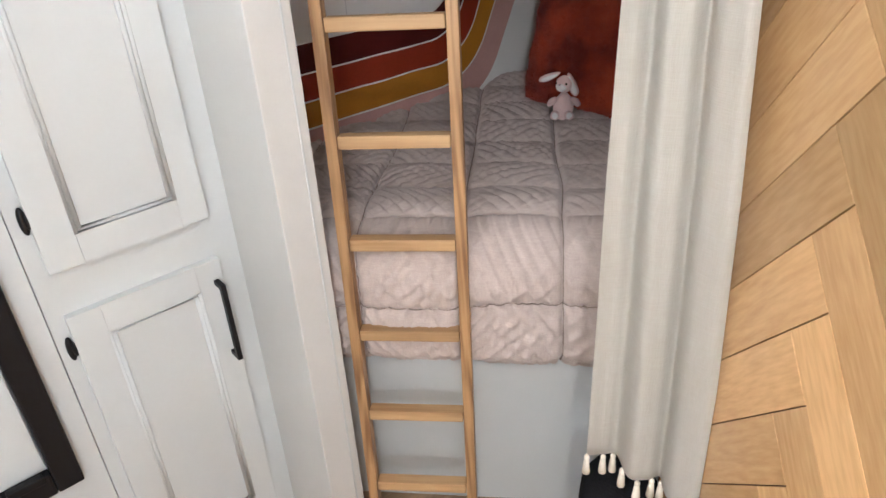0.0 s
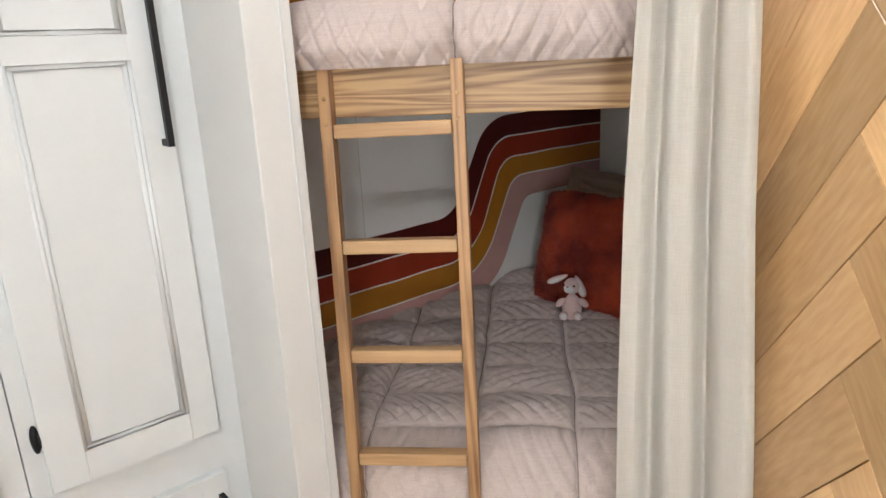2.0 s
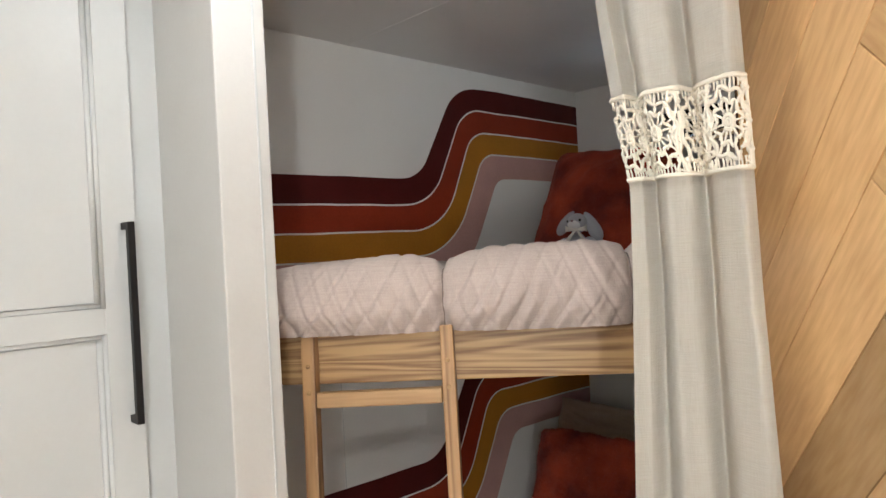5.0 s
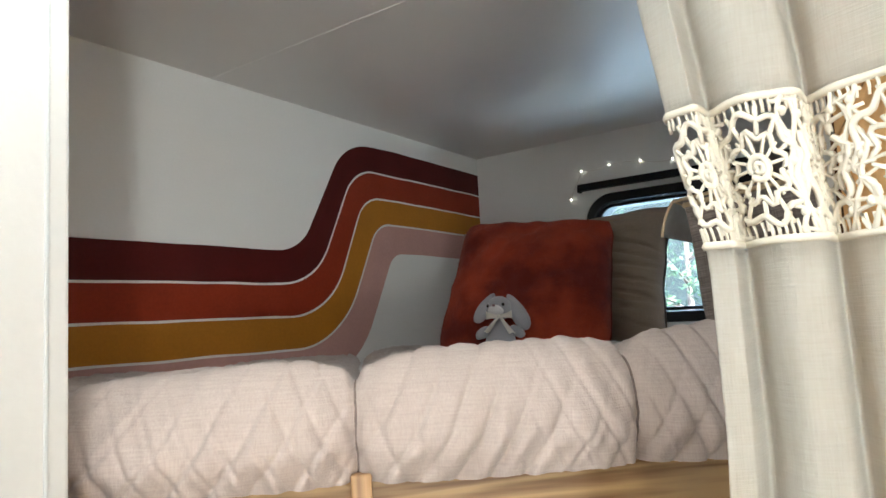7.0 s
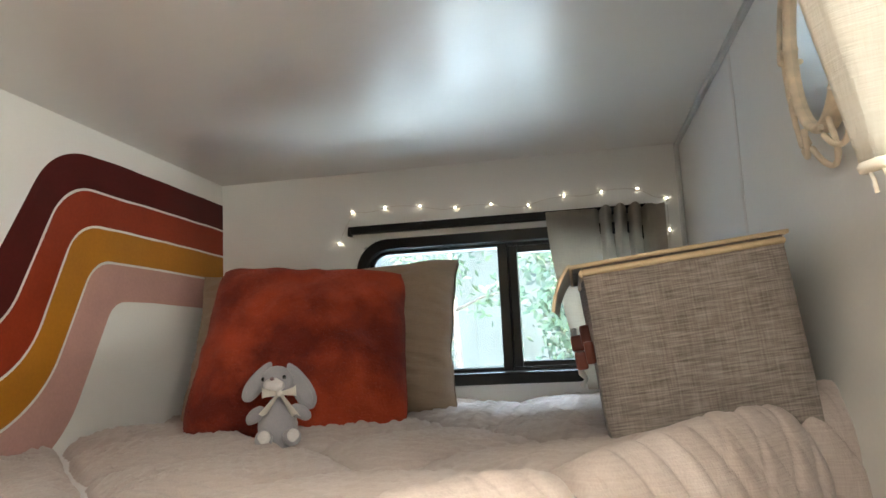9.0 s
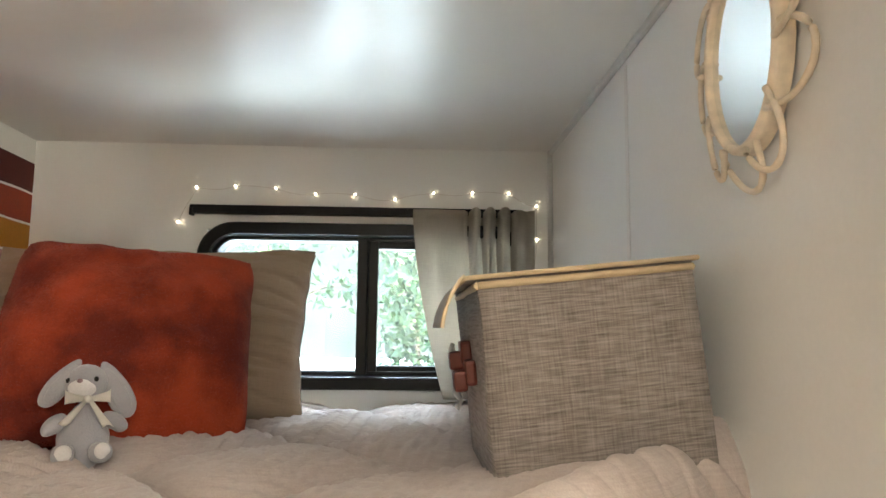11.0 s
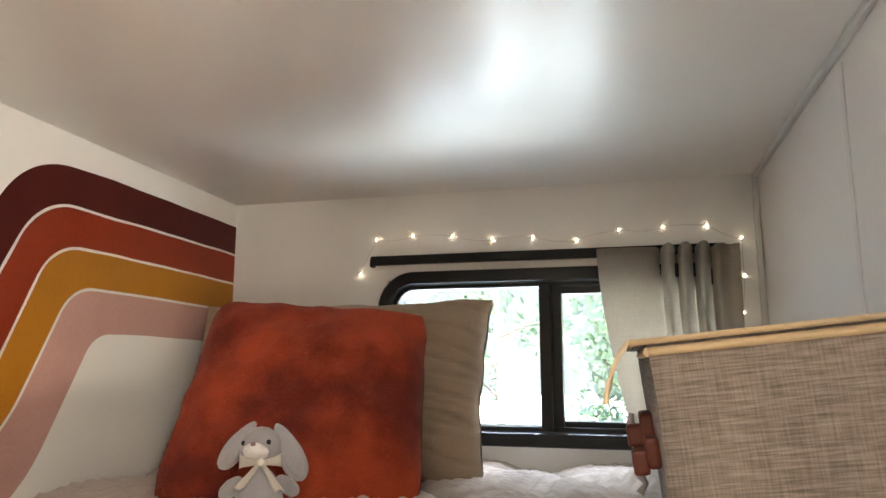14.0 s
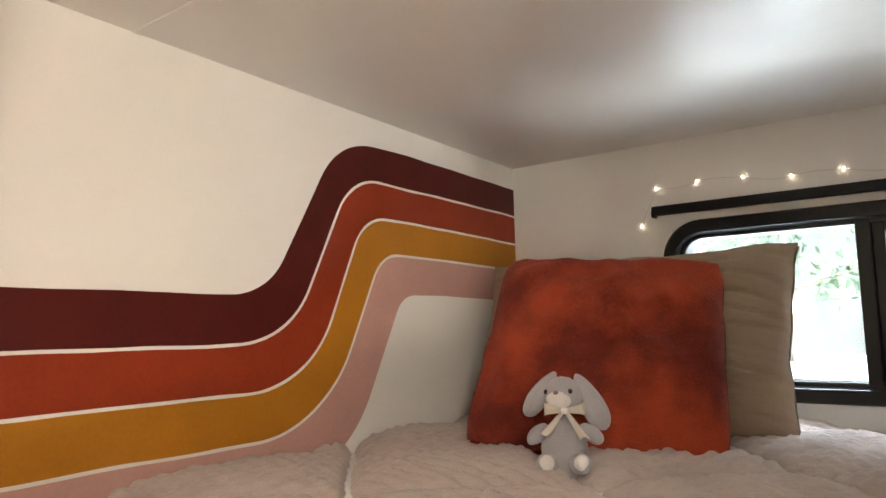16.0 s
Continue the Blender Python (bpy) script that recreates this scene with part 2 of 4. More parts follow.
M_BULB = glow("warm_bulb", (1.0, 0.86, 0.62), 0.7)
M_LAMP = glow("lamp_diffuser", (1.0, 0.95, 0.88), 0.25)


# ---- mesh helpers ----
def link(name, bm, material, parent=None, label="", smooth=False):
    me = bpy.data.meshes.new(name)
    bm.normal_update()
    bm.to_mesh(me)
    bm.free()
    for m in material if isinstance(material, (list, tuple)) else [material]:
        me.materials.append(m)
    if smooth:
        for p in me.polygons:
            p.use_smooth = True
    ob = new(name, me)
    if parent:
        ob.parent = parent
    if label:
        ob["label"] = label
    return ob


def part(name, bm, material, parent, label="", smooth=False):
    return link(name, bm, material, parent, label, smooth)


def thing(name, m, label, category, group="", kind=""):
    ob = new(name)
    ob.empty_display_size = 0.05
    ob.matrix_world = m
    return tagged(ob, label, category, group, kind)


def box(bm, x0, x1, y0, y1, z0, z1, bevel=0.0, m=None, mi=0):
    geo = bmesh.ops.create_cube(bm, size=1.0)["verts"]
    bmesh.ops.transform(bm, matrix=Matrix.Translation(((x0 + x1) / 2, (y0 + y1) / 2, (z0 + z1) / 2)) @ Matrix.Diagonal((x1 - x0, y1 - y0, z1 - z0, 1)), verts=geo)
    faces = list({f for v in geo for f in v.link_faces})
    for f in faces:
        f.material_index = mi
    if bevel:
        edges = list({e for v in geo for e in v.link_edges})
        r = bmesh.ops.bevel(bm, geom=edges, offset=bevel, segments=2, affect="EDGES", profile=0.6)
        geo = list({v for f in r["faces"] for v in f.verts} | {v for v in geo if v.is_valid})
    if m is not None:
        bmesh.ops.transform(bm, matrix=m, verts=geo)
    return geo


def ball(bm, c, r, m=None, mi=0, seg=20):
    geo = bmesh.ops.create_uvsphere(bm, u_segments=seg, v_segments=seg // 2 + 2, radius=1.0)["verts"]
    mm = Matrix.Translation(c) @ (m if m is not None else Matrix.Identity(4)) @ Matrix.Diagonal((*r, 1))
    bmesh.ops.transform(bm, matrix=mm, verts=geo)
    for f in {f for v in geo for f in v.link_faces}:
        f.material_index = mi
        f.smooth = True
    return geo


def tube(bm, pts, r, seg=6, closed=False, mi=0):
    """A tube along points; r is one radius or one for each point."""
    pts = [Vector(p) for p in pts]
    n = len(pts)
    rings = []
    for i, p in enumerate(pts):
        a = pts[(i - 1) % n] if closed or i else p
        b = pts[(i + 1) % n] if closed or i < n - 1 else p
        d = (b - a).normalized()
        up = Vector((0, 0, 1)) if abs(d.z) < 0.9 else Vector((1, 0, 0))
        s = d.cross(up).normalized()
        w = s.cross(d)
        rr = r[i] if isinstance(r, (list, tuple)) else r
        rings.append([bm.verts.new(p + (s * math.cos(q) + w * math.sin(q)) * rr) for q in (2 * math.pi * k / seg for k in range(seg))])
    last = n if closed else n - 1
    for i in range(last):
        a, b = rings[i], rings[(i + 1) % n]
        for k in range(seg):
            f = bm.faces.new((a[k], a[(k + 1) % seg], b[(k + 1) % seg], b[k]))
            f.smooth, f.material_index = True, mi
    if not closed:
        bm.faces.new(rings[0][::-1]).material_index = mi
        bm.faces.new(rings[-1]).material_index = mi


def sheet(bm, fn, nu, nv, mi=0, close_u=False):
    """A grid of faces over fn(u, v), u and v from 0 to 1."""
    rows = [[bm.verts.new(fn(i / nu, j / nv)) for i in range(nu + 1)] for j in range(nv + 1)]
    for j in range(nv):
        for i in range(nu):
            f = bm.faces.new((rows[j][i], rows[j][i + 1], rows[j + 1][i + 1], rows[j + 1][i]))
            f.smooth, f.material_index = True, mi
    return rows


def fbm(p, octaves=3):
    return sum(noise.noise(Vector(p) * (2 ** k)) / (1.7 ** k) for k in range(octaves))


def solid(name, boxes, material, label="", category="", kind="structure", bevel=0.0):
    bm = bmesh.new()
    for b in boxes:
        box(bm, *b, bevel=bevel)
    ob = link(name, bm, material)
    return tagged(ob, label, category or name.split("_")[0], "", kind)


# ---- plan: the bed front runs slantwise across the corner ----
U = Vector((0.676, -0.737, 0.0))     # along the bed front
N = Vector((0.737, 0.676, 0.0))      # into the bunk
RL = Vector((-1.588, -0.498, 0.0)) + N * 0.012
FRONT = Matrix(((U.x, N.x, 0, RL.x), (U.y, N.y, 0, RL.y), (0, 0, 1, 0), (0, 0, 0, 1)))  # local x along, y inwards

T = 0.06
RISE = 0.014                          # the ceiling climbs a little towards the aisle
SLOPE = pose(0, 0, CEIL, 0, math.degrees(math.atan(RISE)), 0)
WTOP = CEIL + 0.06
solid("wall_mural", [(-2.2, T, 0.0, T, 0.0, WTOP)], M_WALL, "white painted panel wall behind both bunks", "wall")
wy0, wy1, wz0, wz1 = -1.155, -0.41, 1.765, 2.122
solid("wall_window", [(0.0, T, -BACK - T, wy0, 0.0, CEIL), (0.0, T, wy1, 0.0, 0.0, CEIL), (0.0, T, wy0, wy1, 0.0, wz0), (0.0, T, wy0, wy1, wz1, CEIL)], M_WALL, "white painted wall with a sliding window", "wall")
solid("wall_mirror", [(-1.245, 0.0, -BACK - T, -BACK, 0.0, WTOP)], M_WALL, "white panelled wall with a small mirror", "wall")
solid("ceiling", [(-3.4, T, -3.2, T, 0.0, 0.09)], M_CEIL, "satin cream ceiling panels", "ceiling").matrix_world = SLOPE
solid("floor", [(-3.4, T, -3.2, T, -0.05, 0.0)], M_FLOOR, "brown wooden floor", "floor")
solid("wall_aisle_west", [(-3.4, -3.34, -3.2, -0.40, 0.0, WTOP)], M_WALL, "plain white wall", "wall")
solid("wall_aisle_south", [(-3.34, -1.80, -3.2, -3.14, 0.0, WTOP)], M_WALL, "plain white wall", "wall")
solid("wall_aisle_east", [(-1.86, -1.80, -3.14, -2.0, 0.0, WTOP)], M_WALL, "plain white wall", "wall")
solid("trim_mural_seam", [(-1.1345, -1.1315, -0.0007, 0.0, 0.0, 1.59)], M_TRIM, "thin white panel seam strip", "moulding")
# seams of the wall and ceiling panels
solid("trim_top", [(-1.215, -0.013, -BACK, -BACK + 0.010, -0.012, 0.0)], M_TRIM, "thin white moulding under the ceiling", "moulding", bevel=0.003).matrix_world = SLOPE
solid("trim_corner", [(-0.012, 0.0, -BACK, -BACK + 0.012, 0.0, CEIL)], M_TRIM, "thin white corner moulding", "moulding", bevel=0.003)
solid("trim_seam", [(-0.597, -0.583, -BACK, -BACK + 0.0015, 0.0, CEIL - 0.012)], M_LINE, "thin white panel seam strip", "moulding", bevel=0.001)
bm = bmesh.new()
box(bm, -1.058, -1.046, -BACK, 0.0, -0.0012, 0.001, bevel=0.0005)
ob = link("trim_ceiling_seam", bm, M_CEIL)
ob.matrix_world = SLOPE
tagged(ob, "thin seam strip between ceiling panels", "moulding", "", "structure")


# ---- painted stripes ----
def bend(zl, zr, xm, deg, r1, r2, x0, x1):
    """A level line that climbs in an S from zl to zr about xm; returns closely spaced points."""
    th = radians(deg)
    dz = (zr - zl) / 2
    ca, cb = xm - dz / math.tan(th), xm + dz / math.tan(th)
    t1, t2 = r1 * math.tan(th / 2), r2 * math.tan(th / 2)
    pts = [(x0 + (ca - t1 - x0) * k / 24, zl) for k in range(24)]
    pts += [(ca - t1 + r1 * math.sin(th * k / 16), zl + r1 * (1 - math.cos(th * k / 16))) for k in range(17)]
    pts += [(cb + t2 - r2 * math.sin(th * (1 - k / 16)), zr - r2 * (1 - math.cos(th * (1 - k / 16)))) for k in range(17)]
    pts += [(cb + t2 + (x1 - cb - t2) * k / 20, zr - 0.007 * (k / 20) ** 2) for k in range(1, 21)]
    return pts


LINES = [(1.972, 2.277, -0.727, 61, 0.115, 0.165), (1.893, 2.204, -0.690, 64, 0.165, 0.125), (1.815, 2.132, -0.648, 66, 0.20, 0.095),
         (1.737, 2.062, -0.607, 64, 0.24, 0.085), (1.655, 1.983, -0.548, 63, 0.25, 0.065)]


def resample(pts, n):
    p = np.array(pts)
    d = np.concatenate([[0], np.cumsum(np.hypot(*np.diff(p, axis=0).T))])
    s = np.linspace(0, d[-1], n)
    return list(zip(np.interp(s, d, p[:, 0]), np.interp(s, d, p[:, 1])))


def mural(name, dx, dz, label):
    top = thing(name, pose(0, 0, 0), label, "wall painting")
    lines = []
    for i, ln in enumerate(LINES):
        pts = resample(bend(*ln, -1.60, 0.0 - dx), 150)
        pts = [(x + 0.0022 * noise.noise(Vector((x * 9, i, dz))), z + 0.0022 * noise.noise(Vector((x * 8, i + 7, dz)))) for x, z in pts]
        lines.append([(min(x + dx, -0.001), z + dz) for x, z in pts])
    for k, (nm, m) in enumerate((("maroon_stripe", M_DARK), ("rust_stripe", M_RUST), ("gold_stripe", M_GOLD), ("pink_stripe", M_PINK))):
        a, b = lines[k], lines[k + 1]
        bm = bmesh.new()
        lay = [-0.0010, 0.0005]
        va = [[bm.verts.new((x, y, z)) for x, z in a] for y in lay]
        vb = [[bm.verts.new((x, y, z)) for x, z in b] for y in lay]
        for i in range(len(a) - 1):
            bm.faces.new((va[0][i], vb[0][i], vb[0][i + 1], va[0][i + 1]))
            bm.faces.new((va[1][i], va[0][i], va[0][i + 1], va[1][i + 1]))
            bm.faces.new((vb[0][i], vb[1][i], vb[1][i + 1], vb[0][i + 1]))
        part(nm, bm, m, top)
    for k in (1, 2, 3):
        bm = bmesh.new()
        p = lines[k]
        va, vb = [], []
        for i in range(len(p)):
            a, b = Vector(p[max(i - 1, 0)]), Vector(p[min(i + 1, len(p) - 1)])
            d = (b - a).normalized()
            w = 0.0026 + 0.0007 * noise.noise(Vector((i * 0.21, k, dz)))
            va.append(bm.verts.new((p[i][0] - d.y * w, -0.0022, p[i][1] + d.x * w)))
            vb.append(bm.verts.new((p[i][0] + d.y * w, -0.0022, p[i][1] - d.x * w)))
        for i in range(len(p) - 1):
            bm.faces.new((va[i], vb[i], vb[i + 1], va[i + 1]))
        part("white_line", bm, M_LINE, top)


mural("mural_stripes", 0.0, 0.0, "wavy maroon, rust, gold and pink stripes painted on the wall")
mural("mural_stripes", 0.026, -0.859, "wavy maroon, rust, gold and pink stripes beside the lower bunk")


# ---- window ----
def rounded(y0, y1, z0, z1, r, n=8):
    pts = []
    for cy, cz, a0 in ((y1 - r, z1 - r, 0), (y0 + r, z1 - r, 90), (y0 + r, z0 + r, 180), (y1 - r, z0 + r, 270)):
        pts += [(cy + r * math.cos(radians(a0 + 90 * k / n)), cz + r * math.sin(radians(a0 + 90 * k / n))) for k in range(n + 1)]
    return pts


def ring(bm, outer, inner, x0, x1, bev=0.004):
    """A frame between two outlines, from x0 (inside the room) to x1, with softened room-side edges."""
    n = len(outer)
    loops = []
    for pts, x, k in ((outer, x1, 0), (outer, x0 + bev, 0), (outer, x0, 1), (inner, x0, -1), (inner, x0 + bev, 0), (inner, x1, 0)):
        cy, cz = sum(p[0] for p in pts) / n, sum(p[1] for p in pts) / n
        row = []
        for y, z in pts:
            d = Vector((cy - y, cz - z)).normalized() * bev * k
            row.append(bm.verts.new((x, y + d.x, z + d.y)))
        loops.append(row)
    for i in range(len(loops)):
        a, b = loops[i], loops[(i + 1) % len(loops)]
        for k in range(n):
            bm.faces.new((a[k], a[(k + 1) % n], b[(k + 1) % n], b[k]))


win = thing("window_1", pose(0, 0, 0), "black-framed sliding window with rounded corners and trees outside", "window", "", "structure")
bm = bmesh.new()
ring(bm, rounded(-1.175, -0.393, 1.750, 2.138, 0.085), rounded(-1.145, -0.423, 1.780, 2.108, 0.06), -0.022, 0.06)
part("window_frame", bm, M_FRAME, win)
bm = bmesh.new()
ring(bm, rounded(-1.143, -0.425, 1.782, 2.106, 0.055), rounded(-1.133, -0.436, 1.792, 2.097, 0.045), -0.008, 0.05, 0.002)
part("inner_frame", bm, M_FRAME, win)
bm = bmesh.new()
box(bm, -0.018, 0.045, -0.793, -0.768, 1.784, 2.104, 0.003)
box(bm, -0.004, 0.040, -0.816, -0.7935, 1.784, 2.104, 0.003)
part("mullion", bm, M_FRAME, win)
bm = bmesh.new()
box(bm, 0.000, 0.040, -1.132, -0.8165, 2.080, 2.102, 0.003)
box(bm, 0.000, 0.040, -1.132, -0.8165, 1.786, 1.804, 0.003)
part("sash_rail", bm, M_FRAME, win)
for y0, y1, x in ((-0.768, -0.430, 0.030), (-1.132, -0.816, 0.015)):
    bm = bmesh.new()
    box(bm, x, x + 0.003, y0, y1, 1.785, 2.104)
    p = part("pane", bm, M_GLASS, win)
    p.visible_shadow = False

rod = thing("curtain_track", pose(0, 0, 0), "flat black curtain track above the window", "curtain rod")
bm = bmesh.new()
box(bm, -0.020, -0.0005, -1.160, -0.372, 2.157, 2.178, 0.003)
part("rail", bm, M_BLACK, rod)
bm = bmesh.new()
box(bm, -0.024, -0.002, -0.380, -0.3725, 2.152, 2.170, 0.002)
part("end_stop", bm, M_BLACK, rod)


def window_curtain():
    top = thing("window_curtain", pose(0, 0, 0), "taupe cloth curtain pushed to one side of the window", "curtain")
    bm = bmesh.new()

    def fn(u, v):
        z = 2.172 - 0.44 * v
        left = -0.897 - 0.075 * v ** 1.6
        y = left + (-1.185 - left) * u
        g = max(0.0, min(1.0, (u - 0.40) / 0.12)) * max(0.15, min(1.0, (0.90 - u) / 0.12))
        x = -0.034 - 0.006 * math.sin(u * 9 + v) - g * (0.021 * math.sin(u * 52 + 1.2 * math.sin(v * 4)) + 0.006 * noise.noise(Vector((u * 9, v * 3, 2))))
        z += 0.006 * math.sin(u * 52) * g * (1 - v)
        return Vector((x, y + 0.004 * math.sin(u * 52 + 1.5) * g, z))

    sheet(bm, fn, 120, 24)
    bmesh.ops.solidify(bm, geom=bm.faces[:], thickness=0.002)
    part("cloth", bm, M_CURT, top, smooth=True)


window_curtain()


def string_lights():
    ys = [-0.344, -0.383, -0.474, -0.570, -0.664, -0.758, -0.854, -0.946, -1.039, -1.128, -1.195, -1.196, -1.189]
    zs = [2.137, 2.220, 2.225, 2.221, 2.209, 2.210, 2.199, 2.217, 2.219, 2.219, 2.189, 2.108, 2.031]
    top = thing("string_lights", pose(0, 0, 0), "string of tiny warm fairy lights pinned over the window", "fairy lights")
    pts = []
    for i in range(len(ys) - 1):
        for k in range(8):
            f = k / 8
            pts.append((-0.005 - 0.003 * math.sin(f * 6.283), ys[i] + (ys[i + 1] - ys[i]) * f, zs[i] + (zs[i + 1] - zs[i]) * f - 0.006 * math.sin(math.pi * f) * (1 if i % 2 else -0.5)))
    bm = bmesh.new()
    tube(bm, pts, 0.0006, 4)
    part("wire", bm, M_WIRE, top)
    for y, z in zip(ys, zs):
        bm = bmesh.new()
        ball(bm, (-0.008, y, z), (0.0019, 0.0019, 0.0026), seg=10)
        part("bulb", bm, M_BULB, top)


string_lights()


# ---- beds ----
def quilt(name, ztop, front_drop, label, s0, ds, d0, dd, seed, edge, inset, loft, lift):
    """A puffed quilt over the whole bunk, hanging down over the front."""
    f0 = Vector((-1.590, -0.478, 0)) + N * (edge + inset)
    f0.x = -1.590
    f1 = Vector((-0.925, -BACK + 0.004, 0)) + N * (edge + inset)
    f1.y = -BACK + 0.004
    back = [Vector((-1.59, -0.004, 0)), Vector((-0.004, -0.004, 0)), Vector((-0.004, -BACK + 0.004, 0))]
    nf, nb, nu = 60, 190, 400
    split = 0.56

    def lines(p, hang):
        s, d = (p - RL).dot(U), (p - RL).dot(N) - hang
        s += 0.012 * noise.noise(Vector((s * 3, d * 4, seed)))
        d += 0.016 * noise.noise(Vector((s * 4, d * 3, seed + 2)))
        a = abs(((s - s0) / ds + 0.5) % 1 - 0.5) * ds
        b = abs(((d - d0) / dd + 0.5) % 1 - 0.5) * dd
        return s, d, a, b

    def fn(u, v):
        f = f0.lerp(f1, u)
        b = back[0].lerp(back[1], u / split) if u < split else back[1].lerp(back[2], (u - split) / (1 - split))
        k = v * (nf + nb)
        hang = out = w = 0.0
        if k >= nf:
            w = ((k - nf) / nb) ** 1.25
            p = f.lerp(b, w)
        else:
            p = f.copy()
            arc = edge * 1.57
            q = (1 - k / nf) * (arc + front_drop - edge)
            if q < arc:
                out, hang = edge * math.sin(q / edge), edge * (1 - math.cos(q / edge))
            else:
                out, hang = edge, edge + (q - arc)
        s, d, a, b2 = lines(p, hang)
        puff = loft * (1 - math.exp(-a / 0.026)) * (1 - math.exp(-b2 / 0.026)) - 0.009 * (math.exp(-(a / 0.0055) ** 2) + math.exp(-(b2 / 0.0055) ** 2))
        wr = 0.005 * fbm((p.x * 4 + seed, p.y * 4, hang * 4), 3)
        e1, e2 = s * 0.78 + d * 0.62, s * 0.62 - d * 0.78
        cell = 1 if (math.floor((s - s0) / ds) + math.floor((d - d0) / dd)) % 2 else 0
        if cell:
            e1, e2 = e2, e1
        mod = max(0.0, 0.55 + noise.noise(Vector((p.x * 5, p.y * 5 + hang * 5, seed + 9))))
        rip = 0.0017 * math.sin(e2 * 210 + 3 * noise.noise(Vector((d * 8, s * 8, seed + 3)))) * (1.3 - mod) + 0.0018 * math.sin(e1 * 260 + 4 * noise.noise(Vector((s * 9, d * 9, seed)))) * mod
        rip += 0.0030 * noise.noise(Vector((e1 * 60, e2 * 26, seed)))
        crease = -0.002 * max(0.0, 1 - abs(noise.noise(Vector((e2 * 5, e1 * 19, seed + 5)))) * 9) * mod
        n1, n2 = 1.6 * noise.noise(Vector((s * 7, d * 7, seed + 1))), 1.6 * noise.noise(Vector((s * 7, d * 7, seed + 6)))
        crease -= 0.0034 * (0.4 + mod) * max(0.0, 1 - abs(math.sin(e1 * 120 + n1)) * 2.4) + 0.0034 * (1.5 - mod) * max(0.0, 1 - abs(math.sin(e2 * 105 + n2)) * 2.4)
        amp = 0.50 + 0.8 * min(1.0, w / 0.5) + 1.05 * min(1.0, hang / 0.04)
        off = puff + wr + (rip + crease) * amp
        track.append((s, d - 0.0))
        if k >= nf:
            far = (p - RL).dot(N)
            rise = (lift + 0.030 * u) * math.exp(-max(0.0, far - edge) / 0.13) + 0.020 * max(0.0, min(1.0, (-p.y - 0.98) / 0.2)) * math.exp(-max(0.0, far - 0.2) / 0.2)
            return Vector((p.x, p.y, ztop - 0.016 + off + rise))
        rise = lift + 0.030 * u + 0.020 * max(0.0, min(1.0, (-p.y - 0.98) / 0.2))
        h2 = min(1.0, hang / edge)
        if front_drop > 0.2:
            hang *= 1 + 0.05 * noise.noise(Vector((s * 5, 0, seed))) - 0.10 * max(0.0, 1 - max(0.0, s + 0.02) / 0.12) * hang / front_drop
        bot = 0.0 if hang < front_drop * 0.70 else (hang - front_drop * 0.70) ** 1.3 * 2.2
        return Vector((p.x, p.y, 0)) - N * (out + off * h2 - bot) + Vector((0, 0, ztop - 0.016 + rise * (1 - hang / front_drop) - hang + off * (1 - h2)))

    track = []
    bm = bmesh.new()
    rows = sheet(bm, fn, nu, nf + nb)
    pos = [[v.co.copy() for v in row] for row in rows]
    ob = link(name, bm, M_QUILT, smooth=True)
    tagged(ob, label, "quilt")
    # stitched seams along both directions, following the surface; dark tubes stand for groove shade
    nv = nf + nb
    S = np.array(track).reshape(nv + 1, nu + 1, 2)
    for axis, o, step in ((0, s0, ds), (1, d0, dd)):
        q = (S[:, :, axis] - o) / step
        for k in range(math.floor(q.min()), math.ceil(q.max()) + 1):
            runs, run = [], []
            for a in range((nv if axis == 0 else nu) + 1):
                line = q[a, :] if axis == 0 else q[:, a]
                at = [i for i in range(len(line) - 1) if (line[i] - k) * (line[i + 1] - k) < 0]
                if not at:
                    runs, run = runs + [run], []
                    continue
                i = at[0] if axis == 0 else at[-1]
                f = (k - line[i]) / (line[i + 1] - line[i])
                p = pos[a][i].lerp(pos[a][i + 1], f) if axis == 0 else pos[i][a].lerp(pos[i + 1][a], f)
                if run and (p - run[-1]).length > 0.03:
                    runs, run = runs + [run], []
                if not run or (p - run[-1]).length > 0.004:
                    run.append(p)
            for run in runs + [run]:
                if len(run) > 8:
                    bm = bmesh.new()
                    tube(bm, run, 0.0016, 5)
                    part("seam", bm, M_SEAM_SHADE, ob)
    return ob


quilt("upper_quilt", 1.708, 0.072, "dusty pink crinkled quilt on the upper bunk mattress", 0.293, 0.317, 0.05, 0.30, 1.0, 0.045, 0.002, 0.031, 0.034)
quilt("lower_quilt", 0.856, 0.372, "dusty pink crinkled quilt hanging over the lower bunk", 0.076, 0.222, 0.035, 0.165, 4.0, 0.105, -0.050, 0.020, 0.016)


def slab(name, z0, z1, inset, material, label):
    """A mattress of the shape of the bunk."""
    ring2 = [(-1.58, -0.47), (-0.93, -BACK + 0.01), (-0.01, -BACK + 0.01), (-0.01, -0.01), (-1.58, -0.01)]
    bm = bmesh.new()
    vs = [[bm.verts.new((x + (N.x * inset if i < 2 else 0), y + (N.y * inset if i < 2 else 0), z)) for i, (x, y) in enumerate(ring2)] for z in (z0, z1)]
    bm.faces.new(vs[0][::-1])
    bm.faces.new(vs[1])
    for i in range(5):
        bm.faces.new((vs[0][i], vs[0][(i + 1) % 5], vs[1][(i + 1) % 5], vs[1][i]))
    return tagged(link(name, bm, material), label, "mattress")


